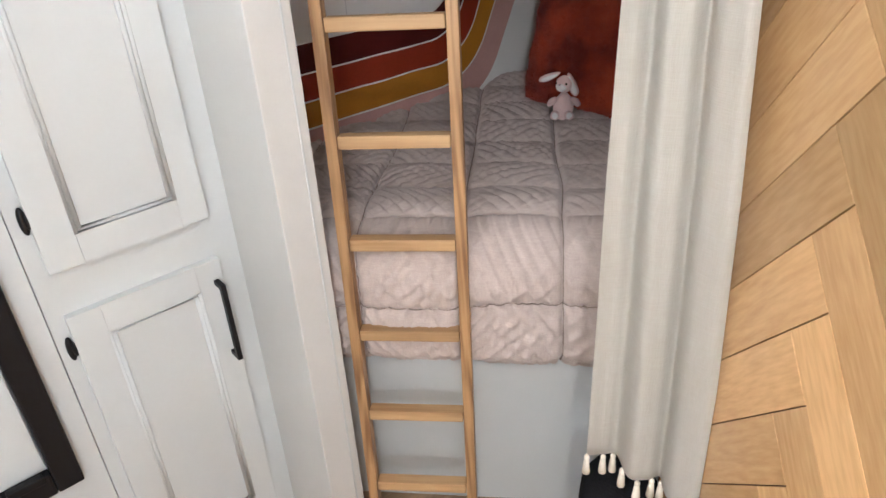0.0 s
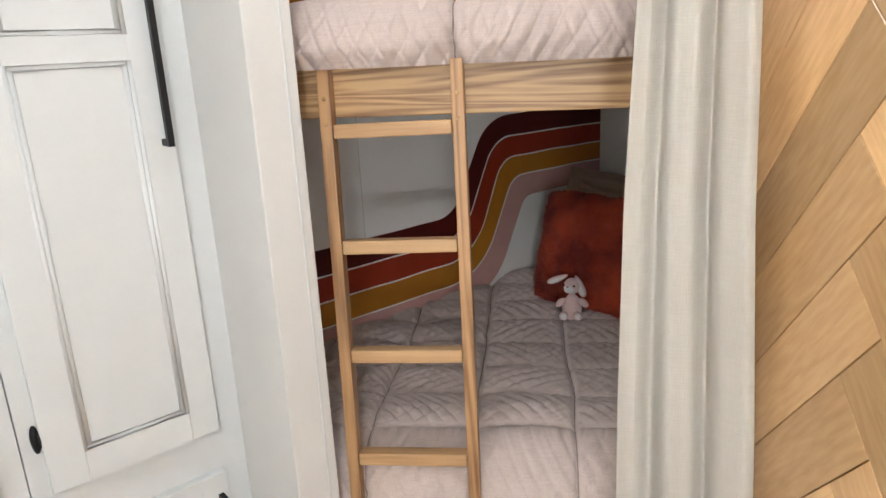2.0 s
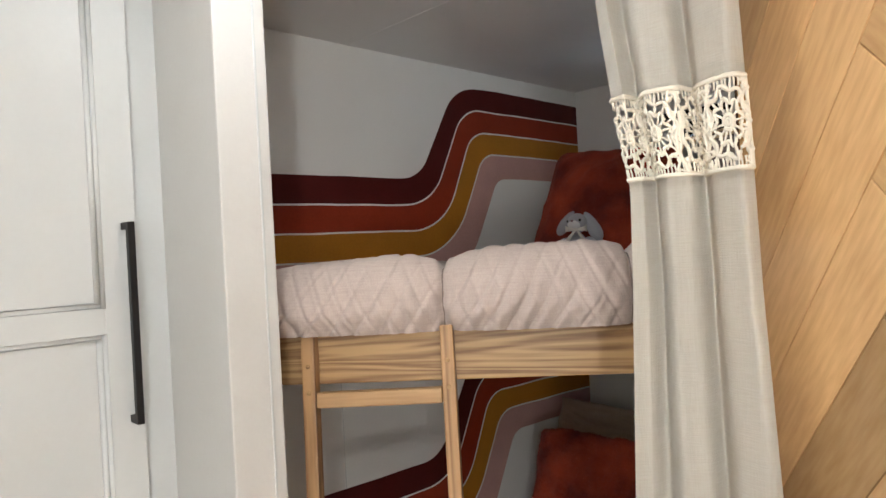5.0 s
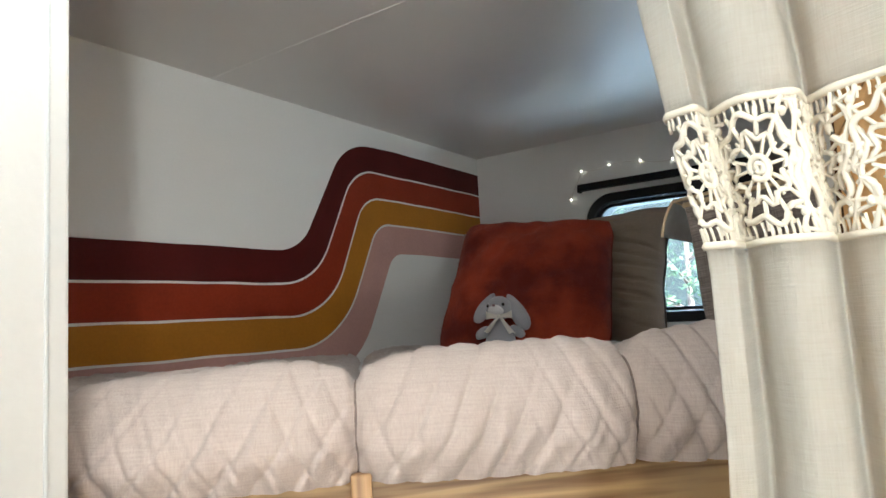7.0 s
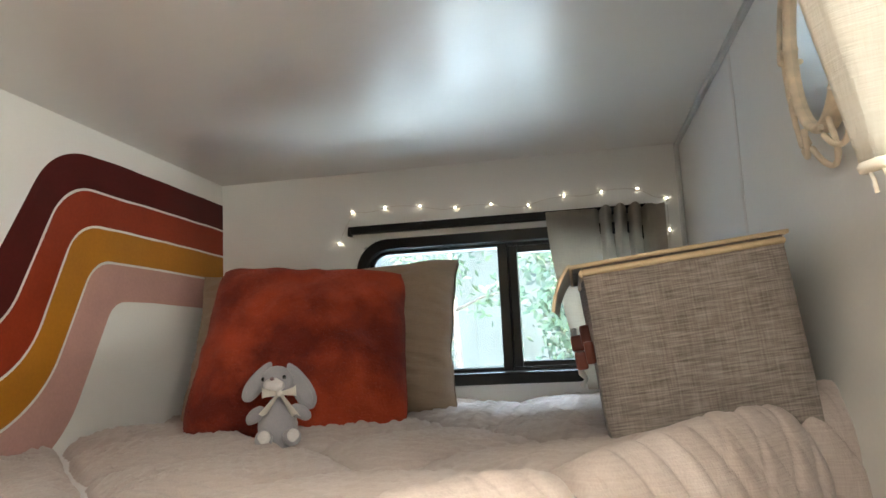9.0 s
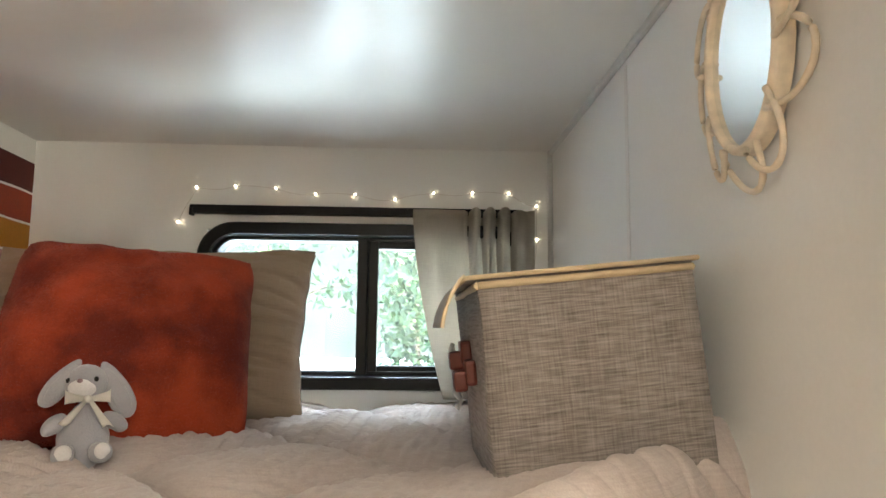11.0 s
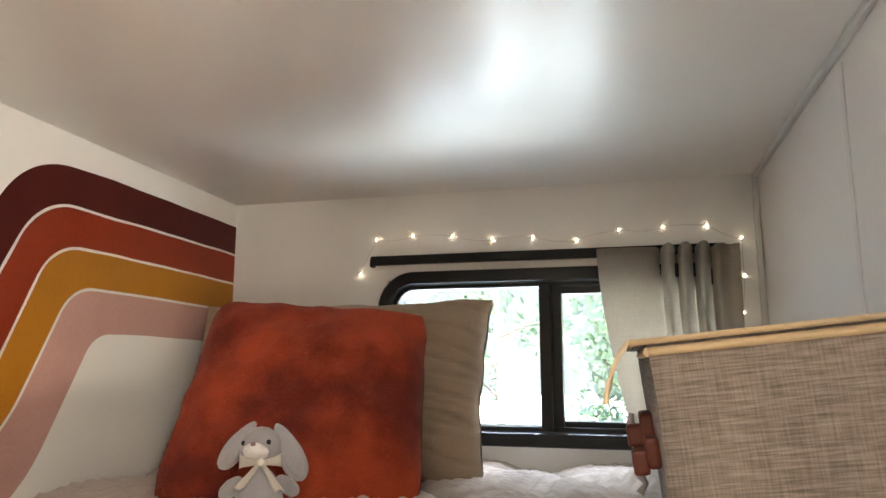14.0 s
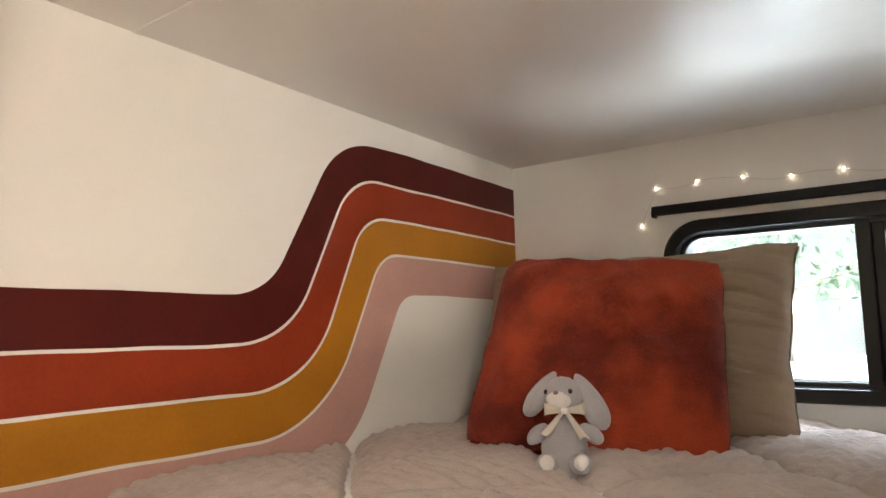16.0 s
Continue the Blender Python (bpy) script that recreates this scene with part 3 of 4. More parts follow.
slab("upper_mattress", 1.628, 1.690, 0.06, M_BWHITE, "white foam mattress under the upper quilt")
slab("lower_mattress", 0.517, 0.79, 0.08, M_BWHITE, "white foam mattress under the lower quilt")
slab("upper_bunk_deck", 1.598, 1.626, 0.045, M_WALL, "white board that carries the upper bunk")
bm = bmesh.new()
box(bm, -0.06, 0.99, 0.0, 0.036, 1.531, 1.636, 0.004)
ob = link("bunk_rail", bm, M_PINE)
ob.matrix_world = FRONT
tagged(ob, "oiled pine board along the front of the upper bunk", "bed rail")
bm = bmesh.new()
box(bm, -0.06, 1.0, 0.012, 0.03, 0.0, 0.515, 0.002)
ob = link("bunk_base_panel", bm, M_CAB)
ob.matrix_world = FRONT
tagged(ob, "white painted base panel under the lower bunk", "panel", "", "structure")


def ladder():
    top = thing("bunk_ladder", FRONT @ pose(0.1975, -0.155, 0, -4.95, 0, 0) @ Matrix.Rotation(radians(-0.77), 4, "Y"), "narrow oiled pine ladder leaning on the bunk rail", "ladder")
    hw = 0.121
    for s in (-1, 1):
        bm = bmesh.new()
        box(bm, s * hw - 0.0115, s * hw + 0.0115, -0.017, 0.017, 0.0, 1.634, 0.003)
        part("side_rail", bm, M_PINEZ, top)
        for k in (0, 1):
            bm = bmesh.new()
            ball(bm, (s * hw, -0.017, 1.575 - 0.045 * k), (0.004, 0.0012, 0.004), seg=8)
            part("wood_plug", bm, M_PINE, top)
    for k in range(7):
        z = 1.529 - 0.2163 * k
        bm = bmesh.new()
        box(bm, -hw + 0.0125, hw - 0.0125, -0.016, 0.016, z - 0.026, z, 0.0035)
        part("rung", bm, M_RUNG, top)


ladder()


# ---- pillows ----
def pillow(name, m, w, h, t, material, label, seed, fur=0, pinch=0.05, folds=0.0, taper=0.0, corner=-0.075):
    def half(sgn):
        def fn(u, v):
            a, b = 2 * u - 1, 2 * v - 1
            e = max(0.0, (1 - abs(a) ** 2.4)) ** 0.55 * max(0.0, (1 - abs(b) ** 2.4)) ** 0.55
            round_off = 1 + corner * (abs(a) * abs(b)) ** 4
            x = a * w / 2 * (1 - pinch * (1 - b * b) * abs(a) ** 3) * round_off * (1 - taper * b)
            z = b * h / 2 * (1 - pinch * (1 - a * a) * abs(b) ** 3) * round_off
            ed = fbm((a * 1.6 + seed, b * 1.6, sgn), 3)
            y = sgn * (t / 2 * e * (1 + 0.22 * ed) + 0.008) + 0.006 * noise.noise(Vector((a * 4, b * 4, seed + sgn)))
            if folds:
                y -= sgn * folds * max(0.0, 1 - abs(noise.noise(Vector((a * 1.6, b * 5.5 + a, seed)))) * 7) * e
            x += 0.008 * noise.noise(Vector((a * 3, b * 3, seed + 4)))
            z += 0.008 * noise.noise(Vector((a * 3, b * 3, seed + 8)))
            return Vector((x, y, z + h / 2))
        return fn
    bm = bmesh.new()
    n = 72
    sheet(bm, half(-1), n, n)
    sheet(bm, half(1), n, n)
    bmesh.ops.remove_doubles(bm, verts=bm.verts[:], dist=0.0001)
    bmesh.ops.recalc_face_normals(bm, faces=bm.faces[:])
    bm.normal_update()
    tufts = []
    if fur:
        rnd = random.Random(int(seed * 10))
        faces = bm.faces[:]
        wts = [f.calc_area() for f in faces]
        for f in rnd.choices(faces, wts, k=fur):
            c = [v.co for v in f.verts]
            p = c[0].lerp(c[1], rnd.random()).lerp(c[3 if len(c) > 3 else 2].lerp(c[2], rnd.random()), rnd.random())
            lay = Vector((noise.noise(p * 14), noise.noise(p * 14 + Vector((5, 0, 0))), noise.noise(p * 14 + Vector((0, 5, 0))))) * 1.3
            d = (f.normal + lay + Vector((rnd.gauss(0, 0.35), rnd.gauss(0, 0.35), rnd.gauss(0, 0.35)))).normalized()
            sd = d.orthogonal().normalized()
            tufts.append((p, d, sd, 0.005 + 0.005 * rnd.random()))
    ob = link(name, bm, material, smooth=True)
    ob.matrix_world = m
    if tufts:
        vs, fs = [], []
        for p, d, sd, ln in tufts:
            i = len(vs)
            vs += [p - sd * 0.0009 - d * 0.001, p + sd * 0.0009 - d * 0.001, p + d * ln]
            fs.append((i, i + 1, i + 2))
        me = bpy.data.meshes.new("fur")
        me.from_pydata([tuple(v) for v in vs], [], fs)
        me.materials.append(material)
        f = new("fur", me)
        f.parent = ob
        f["kind"] = "stuff"
    return tagged(ob, label, "pillow")


pillow("tan_pillow", pose(-0.245, -0.352, 1.692, -20, 0, -89), 0.668, 0.388, 0.19, M_TANCLOTH, "tan cotton bed pillow leaning on the window wall", 2.0, folds=0.022, corner=0.0)
pillow("rust_cushion", pose(-0.503, -0.413, 1.690, -25, 3.5, -78.4), 0.430, 0.380, 0.13, M_PLUSH, "square rust plush cushion leaning on a tan pillow", 7.0, 36000, taper=0.05)
pillow("tan_pillow", pose(-0.35, -0.345, 0.825, -26, 0, -89), 0.665, 0.405, 0.15, M_TANCLOTH, "tan cotton bed pillow in the corner of the lower bunk", 3.0, folds=0.022, corner=0.0)
pillow("rust_cushion", pose(-0.605, -0.400, 0.832, -17, 0, -84), 0.405, 0.375, 0.12, M_PLUSH, "square rust plush cushion on the lower bunk", 9.0, 20000)


# ---- plush rabbits ----
def rabbit(m, fur, pale, label, bow, ears, nose_turn=0.0):
    """A sitting plush rabbit; ears gives for each its x, z, half length, half width, lean and forward bend."""
    top = thing("plush_rabbit", m, label, "soft toy")
    R = lambda x, y, z: Euler((radians(x), radians(y), radians(z))).to_matrix().to_4x4()

    def blob(name, c, r, rot=None, material=fur, parent=None, seg=24, lump=0.0012, shape=None):
        bm = bmesh.new()
        vs = ball(bm, (0, 0, 0), r, None, seg=seg)
        for v in vs:
            if shape:
                v.co = shape(v.co)
            v.co += v.co.normalized() * lump * noise.noise(v.co * 90 + Vector(c) * 50)
        bmesh.ops.transform(bm, matrix=Matrix.Translation(c) @ (rot if rot is not None else Matrix.Identity(4)), verts=vs)
        return part(name, bm, material, parent or top, smooth=True)

    blob("body", (0, 0, 0.035), (0.031, 0.029, 0.037), shape=lambda p: Vector((p.x * (1 - 7 * max(0, p.z)), p.y * (1 - 6 * max(0, p.z)), p.z * 1.15)))
    turn = R(0, 0, nose_turn)
    hc = Vector((0, -0.004, 0.101))
    head = blob("head", hc, (0.0255, 0.025, 0.0250), turn)
    blob("muzzle", hc + turn @ Vector((0, -0.017, -0.0075)), (0.0165, 0.0135, 0.0125), turn, pale, head)
    blob("nose", hc + turn @ Vector((0, -0.0290, 0.0015)), (0.0036, 0.0022, 0.0026), turn, M_NOSE, head, 12, 0)
    for e in (-1, 1):
        blob("eye", hc + turn @ Vector((e * 0.0165, -0.0185, 0.0035)), (0.0031, 0.0026, 0.0034), turn, M_EYE, head, 12, 0)
        blob("foot", (e * 0.0205 - 0.004, -0.031, 0.0135), (0.0135, 0.019, 0.0132), R(8, 0, e * 16), fur)
        blob("sole", (e * 0.0215 - 0.004, -0.0455, 0.0150), (0.0098, 0.0060, 0.0100), R(0, 0, e * 16), pale, None, 16, 0)
        blob("arm", (e * 0.0345, -0.013, 0.0505), (0.0105, 0.0105, 0.0185), R(-18, e * -52, 0))
    for x, z, ln, w, lean, fwd in ears:
        ear = lambda p, ln=ln: Vector((p.x * (1 - 0.30 * p.z / ln), p.y - 0.10 * p.z + 2.0 * p.z * p.z, p.z))
        e = blob("ear", (x, 0.002 + fwd, z), (w, 0.0058, ln), R(0, lean, 0), fur, None, 26, 0.0008, ear)
        blob("inner_ear", (x, -0.0022 + fwd, z - 0.002), (w * 0.66, 0.0035, ln * 0.80), R(0, lean, 0), pale if not bow else fur, e, 20, 0.0004, ear)
    if bow:
        bm = bmesh.new()
        for e in (-1, 1):
            def loop(u, v, e=e):
                x = e * 0.026 * math.sin(math.pi * min(u, 0.999) * 0.5) ** 0.8
                return Vector((x, -0.0335 - 0.0045 * math.sin(math.pi * u) * (1 if v < 0.5 else 0.6), 0.0795 + (v - 0.5) * (0.006 + 0.013 * u) + 0.003 * u))
            sheet(bm, loop, 10, 6)
            def tail(u, v, e=e):
                return Vector((e * (0.003 + 0.022 * v) + (u - 0.5) * (0.006 + 0.007 * v), -0.0345 + 0.004 * v - 0.0016 * math.sin(u * 3 + v * 4), 0.077 - 0.030 * v - 0.004 * abs(u - 0.5) * v * 2 * e))
            sheet(bm, tail, 5, 9)
        bmesh.ops.solidify(bm, geom=bm.faces[:], thickness=0.0009)
        b = part("bow", bm, M_BOW, top, "cream satin ribbon bow", smooth=True)
        blob("knot", (0, -0.0365, 0.0795), (0.0048, 0.0042, 0.0050), None, M_BOW, b, 14, 0.0003)
    return top


rabbit(pose(-0.622, -0.436, 1.698, -9, 0, -60) @ Matrix.Scale(1.11, 4), M_BGREY, M_BWHITE, "small grey plush rabbit with a cream bow sitting on the quilt", True,
       ((-0.0285, 0.1035, 0.0360, 0.0130, 36, -0.004), (0.0375, 0.0925, 0.0410, 0.0160, -27, -0.002)), -20)
rabbit(pose(-0.705, -0.432, 0.852, -8, 0, -50) @ Matrix.Scale(0.97, 4), M_BPINK, M_BWHITE, "small pink plush rabbit sitting on the lower quilt", False,
       ((-0.0440, 0.1220, 0.0340, 0.0100, 68, -0.004), (0.0235, 0.1000, 0.0370, 0.0125, -22, -0.010)), -30)


# ---- storage box ----
def storage_box():
    top = thing("storage_box", pose(-0.800, -1.0945, 1.742, -6.0, 0, 0), "fabric storage box in grey-brown linen with tan piping on the quilt", "storage box")
    w, d, h, t = 0.1100, 0.155, 0.214, 0.006   # half width (y), half depth (x), height
    bm = bmesh.new()
    def wall(u0, u1, n=10):
        sheet(bm, lambda u, v: Vector((*(Vector(u0).lerp(Vector(u1), u)), h * v)) , n, n)
    c = [(-d, -w), (-d, w), (d, w), (d, -w)]
    for i in range(4):
        wall(c[i], c[(i + 1) % 4])
    bm.faces.new([bm.verts.new((x, y, 0.001)) for x, y in c])
    bmesh.ops.remove_doubles(bm, verts=bm.verts[:], dist=0.0001)
    for v in bm.verts:
        v.co += Vector((0.004 * noise.noise(v.co * 9), 0.004 * noise.noise(v.co * 9 + Vector((3, 0, 0))), 0))
    bmesh.ops.recalc_face_normals(bm, faces=bm.faces[:])
    bmesh.ops.solidify(bm, geom=bm.faces[:], thickness=t)
    part("body", bm, M_BOX, top)
    for i in range(4):
        bm = bmesh.new()
        a, b = c[i], c[(i + 1) % 4]
        tube(bm, [(a[0] + (b[0] - a[0]) * k / 8, a[1] + (b[1] - a[1]) * k / 8, h - 0.0065) for k in range(9)], 0.0042, 6)
        part("piping", bm, M_BOXTRIM, top)
    bm = bmesh.new()
    box(bm, -d - 0.004, d + 0.004, -w - 0.004, w + 0.010, h - 0.0005, h + 0.0040, 0.0015)
    lid = part("lid", bm, M_BOX, top)
    bm = bmesh.new()
    rim = [(-d - 0.005, -w - 0.005), (-d - 0.005, w + 0.012), (d + 0.005, w + 0.012), (d + 0.005, -w - 0.005)]
    tube(bm, [(x, y, h + 0.0020) for x, y in rim], 0.0028, 6, True)
    part("lid_piping", bm, M_BOXTRIM, lid)
    bm = bmesh.new()
    sheet(bm, lambda u, v: Vector((-d + 2 * d * u, w + 0.012 + 0.030 * math.sin(v * 1.2), h + 0.005 - 0.050 * v ** 1.3)), 10, 8)
    bmesh.ops.solidify(bm, geom=bm.faces[:], thickness=0.004)
    flap = part("flap", bm, M_BOXIN, lid, "pale folded front flap")
    bm = bmesh.new()
    tube(bm, [(-d, w + 0.012 + 0.030 * math.sin(v * 0.12), h + 0.005 - 0.050 * (v / 10) ** 1.3) for v in range(11)], 0.0022, 6)
    part("flap_piping", bm, M_BOXTRIM, lid)
    for nm, x0, x1, z0, z1, o in (("strap", -0.034, 0.016, 0.098, 0.128, 0.0), ("strap_loop", -0.004, 0.034, 0.122, 0.150, 0.002)):
        bm = bmesh.new()
        box(bm, x0, x1, w - 0.001, w + 0.012 + o, z0, z1, 0.004)
        box(bm, x0 + 0.006, x1 - 0.006, w + 0.010, w + 0.026 + o, z0 - 0.006, z1 - 0.012, 0.004)
        part(nm, bm, M_LEATHER, top, "red-brown leather strap")
    bm = bmesh.new()
    tube(bm, [(0.030, w + 0.020 + 0.004 * math.sin(k * 2.2), 0.148 - 0.009 * k) for k in range(10)], [0.003 + 0.0018 * (k % 2) for k in range(10)], 7)
    part("bead_cord", bm, M_BOXIN, top, "pale beaded cord")


storage_box()


# ---- mirror ----
def mirror():
    top = thing("rattan_mirror", pose(-1.002, -BACK, 2.170), "small oval mirror in a flower-shaped rattan frame on the wall", "mirror")
    rx, rz = 0.0675, 0.0955
    bm = bmesh.new()
    n = 64
    oval = lambda a, b, y: [(a * math.cos(2 * math.pi * k / n), y, b * math.sin(2 * math.pi * k / n)) for k in range(n)]
    bm.faces.new([bm.verts.new(p) for p in oval(rx + 0.001, rz + 0.001, 0.0145)])
    part("mirror_glass", bm, M_MIRROR, top)
    bm = bmesh.new()
    prof = ((-0.0005, 0.012), (-0.0005, 0.0195), (0.0008, 0.0215), (0.0035, 0.0225), (0.0055, 0.0215), (0.0062, 0.019), (0.0075, 0.0185), (0.0088, 0.017), (0.0092, 0.014), (0.0092, 0.003))
    loops = [[bm.verts.new(p) for p in oval(rx + a, rz + a, y)] for a, y in prof]
    for i in range(len(prof) - 1):
        for k in range(n):
            f = bm.faces.new((loops[i][k], loops[i][(k + 1) % n], loops[i + 1][(k + 1) % n], loops[i + 1][k]))
            f.smooth = True
    part("frame", bm, M_RATTAN, top)
    rnd = random.Random(11)
    for k in range(10):
        a = 2 * math.pi * (k + 0.62) / 10
        lean = rnd.uniform(-0.25, 0.25)
        o = Vector((math.cos(a + lean), 0, math.sin(a + lean)))
        t = Vector((-math.sin(a) * (rx + 0.006), 0, math.cos(a) * (rz + 0.006))).normalized()
        c = Vector(((rx + 0.006) * math.cos(a), 0, (rz + 0.006) * math.sin(a)))
        out, wide = rnd.uniform(0.037, 0.044), rnd.uniform(0.032, 0.039)
        pts = []
        for j in range(25):
            q = math.pi * (j / 24 * 1.12 - 0.06)
            y = 0.0205 - 0.010 * max(0.0, math.sin(q)) - 0.004 * j / 24 * (1 if k % 2 else -1)
            pts.append(c + o * (out * math.sin(q)) + t * (wide * math.cos(q)) + Vector((0, y, 0)))
        bm = bmesh.new()
        tube(bm, pts, [0.0033 * (1 + 0.12 * noise.noise(Vector((j * 0.5, k, 0)))) for j in range(25)], 8)
        part("cane_loop", bm, M_RATTAN, top)


mirror()


# ---- cabinet and post ----
FY = -0.405
solid("wall_cabinet_side", [(-2.13, -1.600, FY + 0.02, -0.003, 0.0, WTOP)], M_CAB, "white painted cabinet carcass wall beside the bunk", "wall")


def shaker(top, name, x0, x1, z0, z1, panels, label=""):
    """A framed door with recessed panels and a thin moulding."""
    y1 = FY
    y0 = FY - 0.020
    px0, px1 = x0 + 0.062, x1 - 0.055
    zs = [z0] + [z for p in panels for z in p] + [z1]
    bm = bmesh.new()
    box(bm, x0 + 0.001, x1 - 0.001, y0 + 0.007, y1, z0 + 0.001, z1 - 0.001)
    door = part(name, bm, M_CAB, top, label)
    for a, b in ((x0, px0), (px1, x1)):
        bm = bmesh.new()
        box(bm, a, b, y0, y0 + 0.0102, z0, z1, 0.0022)
        part("stile", bm, M_CAB, door)
    for i in range(0, len(zs), 2):
        bm = bmesh.new()
        box(bm, px0, px1, y0 + 0.0002, y0 + 0.0102, zs[i], zs[i + 1])
        part("rail", bm, M_CAB, door)
    for a, b in panels:
        bm = bmesh.new()
        for e, dep in ((0.0, 0.0045), (0.008, 0.0062)):
            r = [(px0 + e, a + e), (px1 - e, a + e), (px1 - e, b - e), (px0 + e, b - e)]
            tube(bm, [(x, y0 + dep, z) for x, z in r], 0.0055, 8, True)
        part("moulding", bm, M_CAB, door)
    return door


def pull(parent, x, z0, z1):
    y = FY - 0.020
    bm = bmesh.new()
    box(bm, x - 0.0055, x + 0.0055, y - 0.034, y - 0.022, z0, z1, 0.0012)
    box(bm, x - 0.0055, x + 0.0055, y - 0.024, y, z0, z0 + 0.012, 0.0012)
    box(bm, x - 0.0055, x + 0.0055, y - 0.024, y, z1 - 0.012, z1, 0.0012)
    part("handle", bm, M_BLACK, parent, "black metal bar handle")


def hinge(parent, x, z):
    bm = bmesh.new()
    ball(bm, (x, FY - 0.008, z), (0.008, 0.008, 0.027), seg=14)
    ball(bm, (x + 0.006, FY - 0.014, z), (0.006, 0.006, 0.016), seg=12)
    part("hinge", bm, M_BLACK, parent, "black hinge")


cab = thing("tall_cabinet", pose(0, 0, 0), "tall white shaker cabinet with black bar handles beside the bunk", "cabinet")
bm = bmesh.new()
box(bm, -2.128, -1.600, FY, FY + 0.019, 0.0, CEIL + 0.022, 0.002)
part("face_frame", bm, M_CAB, cab)
up = shaker(cab, "upper_door", -2.098, -1.797, 0.938, 2.26, [(0.998, 1.652), (1.694, 2.195)])
pull(up, -1.816, 1.507, 1.829)
hinge(up, -2.104, 1.045)
lowd = shaker(cab, "lower_door", -2.100, -1.797, 0.10, 0.845, [(0.165, 0.783)])
pull(lowd, -1.815, 0.605, 0.800)
hinge(lowd, -2.108, 0.775)

solid("wall_aisle_north", [(-3.34, -2.13, FY - 0.004, FY + 0.05, 0.0, WTOP)], M_CAB, "white painted aisle wall", "wall")
fr = thing("black_framed_hatch", pose(0, 0, 0), "white hatch in a heavy black frame on the aisle wall", "hatch")
bm = bmesh.new()
for x0, x1, z0, z1 in ((-2.222, -2.172, 0.49, 1.12), (-2.78, -2.73, 0.49, 1.12), (-2.73, -2.222, 0.49, 0.545), (-2.73, -2.222, 1.07, 1.12)):
    box(bm, x0, x1, FY - 0.030, FY - 0.004, z0, z1, 0.006)
part("frame", bm, M_BLACK, fr)
bm = bmesh.new()
box(bm, -2.728, -2.224, FY - 0.014, FY - 0.005, 0.547, 1.068, 0.002)
part("panel", bm, M_CAB, fr)
bm = bmesh.new()
box(bm, -2.30, -2.235, FY - 0.046, FY - 0.030, 0.540, 0.560, 0.004)
part("latch", bm, M_BLACK, fr)

solid("trim_post", [(-1.745, -1.660, -0.631, -0.380, 0.0, CEIL + 0.021)], M_TRIM, "white painted post at the edge of the bunk opening", "post", bevel=0.003)
solid("trim_bead", [(-1.6815, -1.678, -0.6335, -0.6305, 0.0, CEIL + 0.021)], M_CAB, "thin raised bead on the white post", "moulding", bevel=0.001)


# ---- linen curtain at the opening ----
CP, CE = Vector((-1.435, -1.110, 0)), Vector((0.2983, -0.9545, 0))
CN = Vector((-0.9545, -0.2983, 0))
HEM, LACE0, LACE1, CTOP = 0.530, 1.836, 1.940, CEIL - 0.02
EDGE_Z = (0.5, 0.8, 1.13, 1.43, 1.70, 1.83, 1.935, 2.04, 2.33)
EDGE_L = (0.006, 0.003, -0.002, -0.001, 0.009, 0.008, -0.012, -0.028, -0.058)
EDGE_R = (0.215, 0.207, 0.188, 0.167, 0.155, 0.152, 0.147, 0.143, 0.137)


def cloth(a, z, lift=0.0):
    """A point of the gathered curtain; a runs across it from 0 to 1."""
    left, right = float(np.interp(z, EDGE_Z, EDGE_L)), float(np.interp(z, EDGE_Z, EDGE_R))
    ph = 0.5 * noise.noise(Vector((a * 3, z * 1.3, 0)))
    f = 0.019 * math.sin(a * 6.283 * 2.4 + 0.9 + ph) + 0.0045 * math.sin(a * 6.283 * 5.3 + 1.9 * ph + z)
    f = f * (1 - 0.45 * max(0.0, a - 0.7) / 0.3) + 0.004 * noise.noise(Vector((a * 6, z * 4, 3)))
    f += 0.030 * max(0.0, (a - 0.6) / 0.4)
    tuck = max(0.0, 1 - a / 0.14)
    f -= tuck * float(np.interp(z, (1.70, 1.94, 2.05, 2.30), (0.015, 0.045, 0.058, 0.060)))
    s = left + (right - left) * max(0.0, (a - 0.05) / 0.95 + 0.03 * math.sin(a * 6.283 * 2.4)) * (1 - tuck * tuck)
    return CP + CE * s + CN * (f + lift) + Vector((0, 0, z))


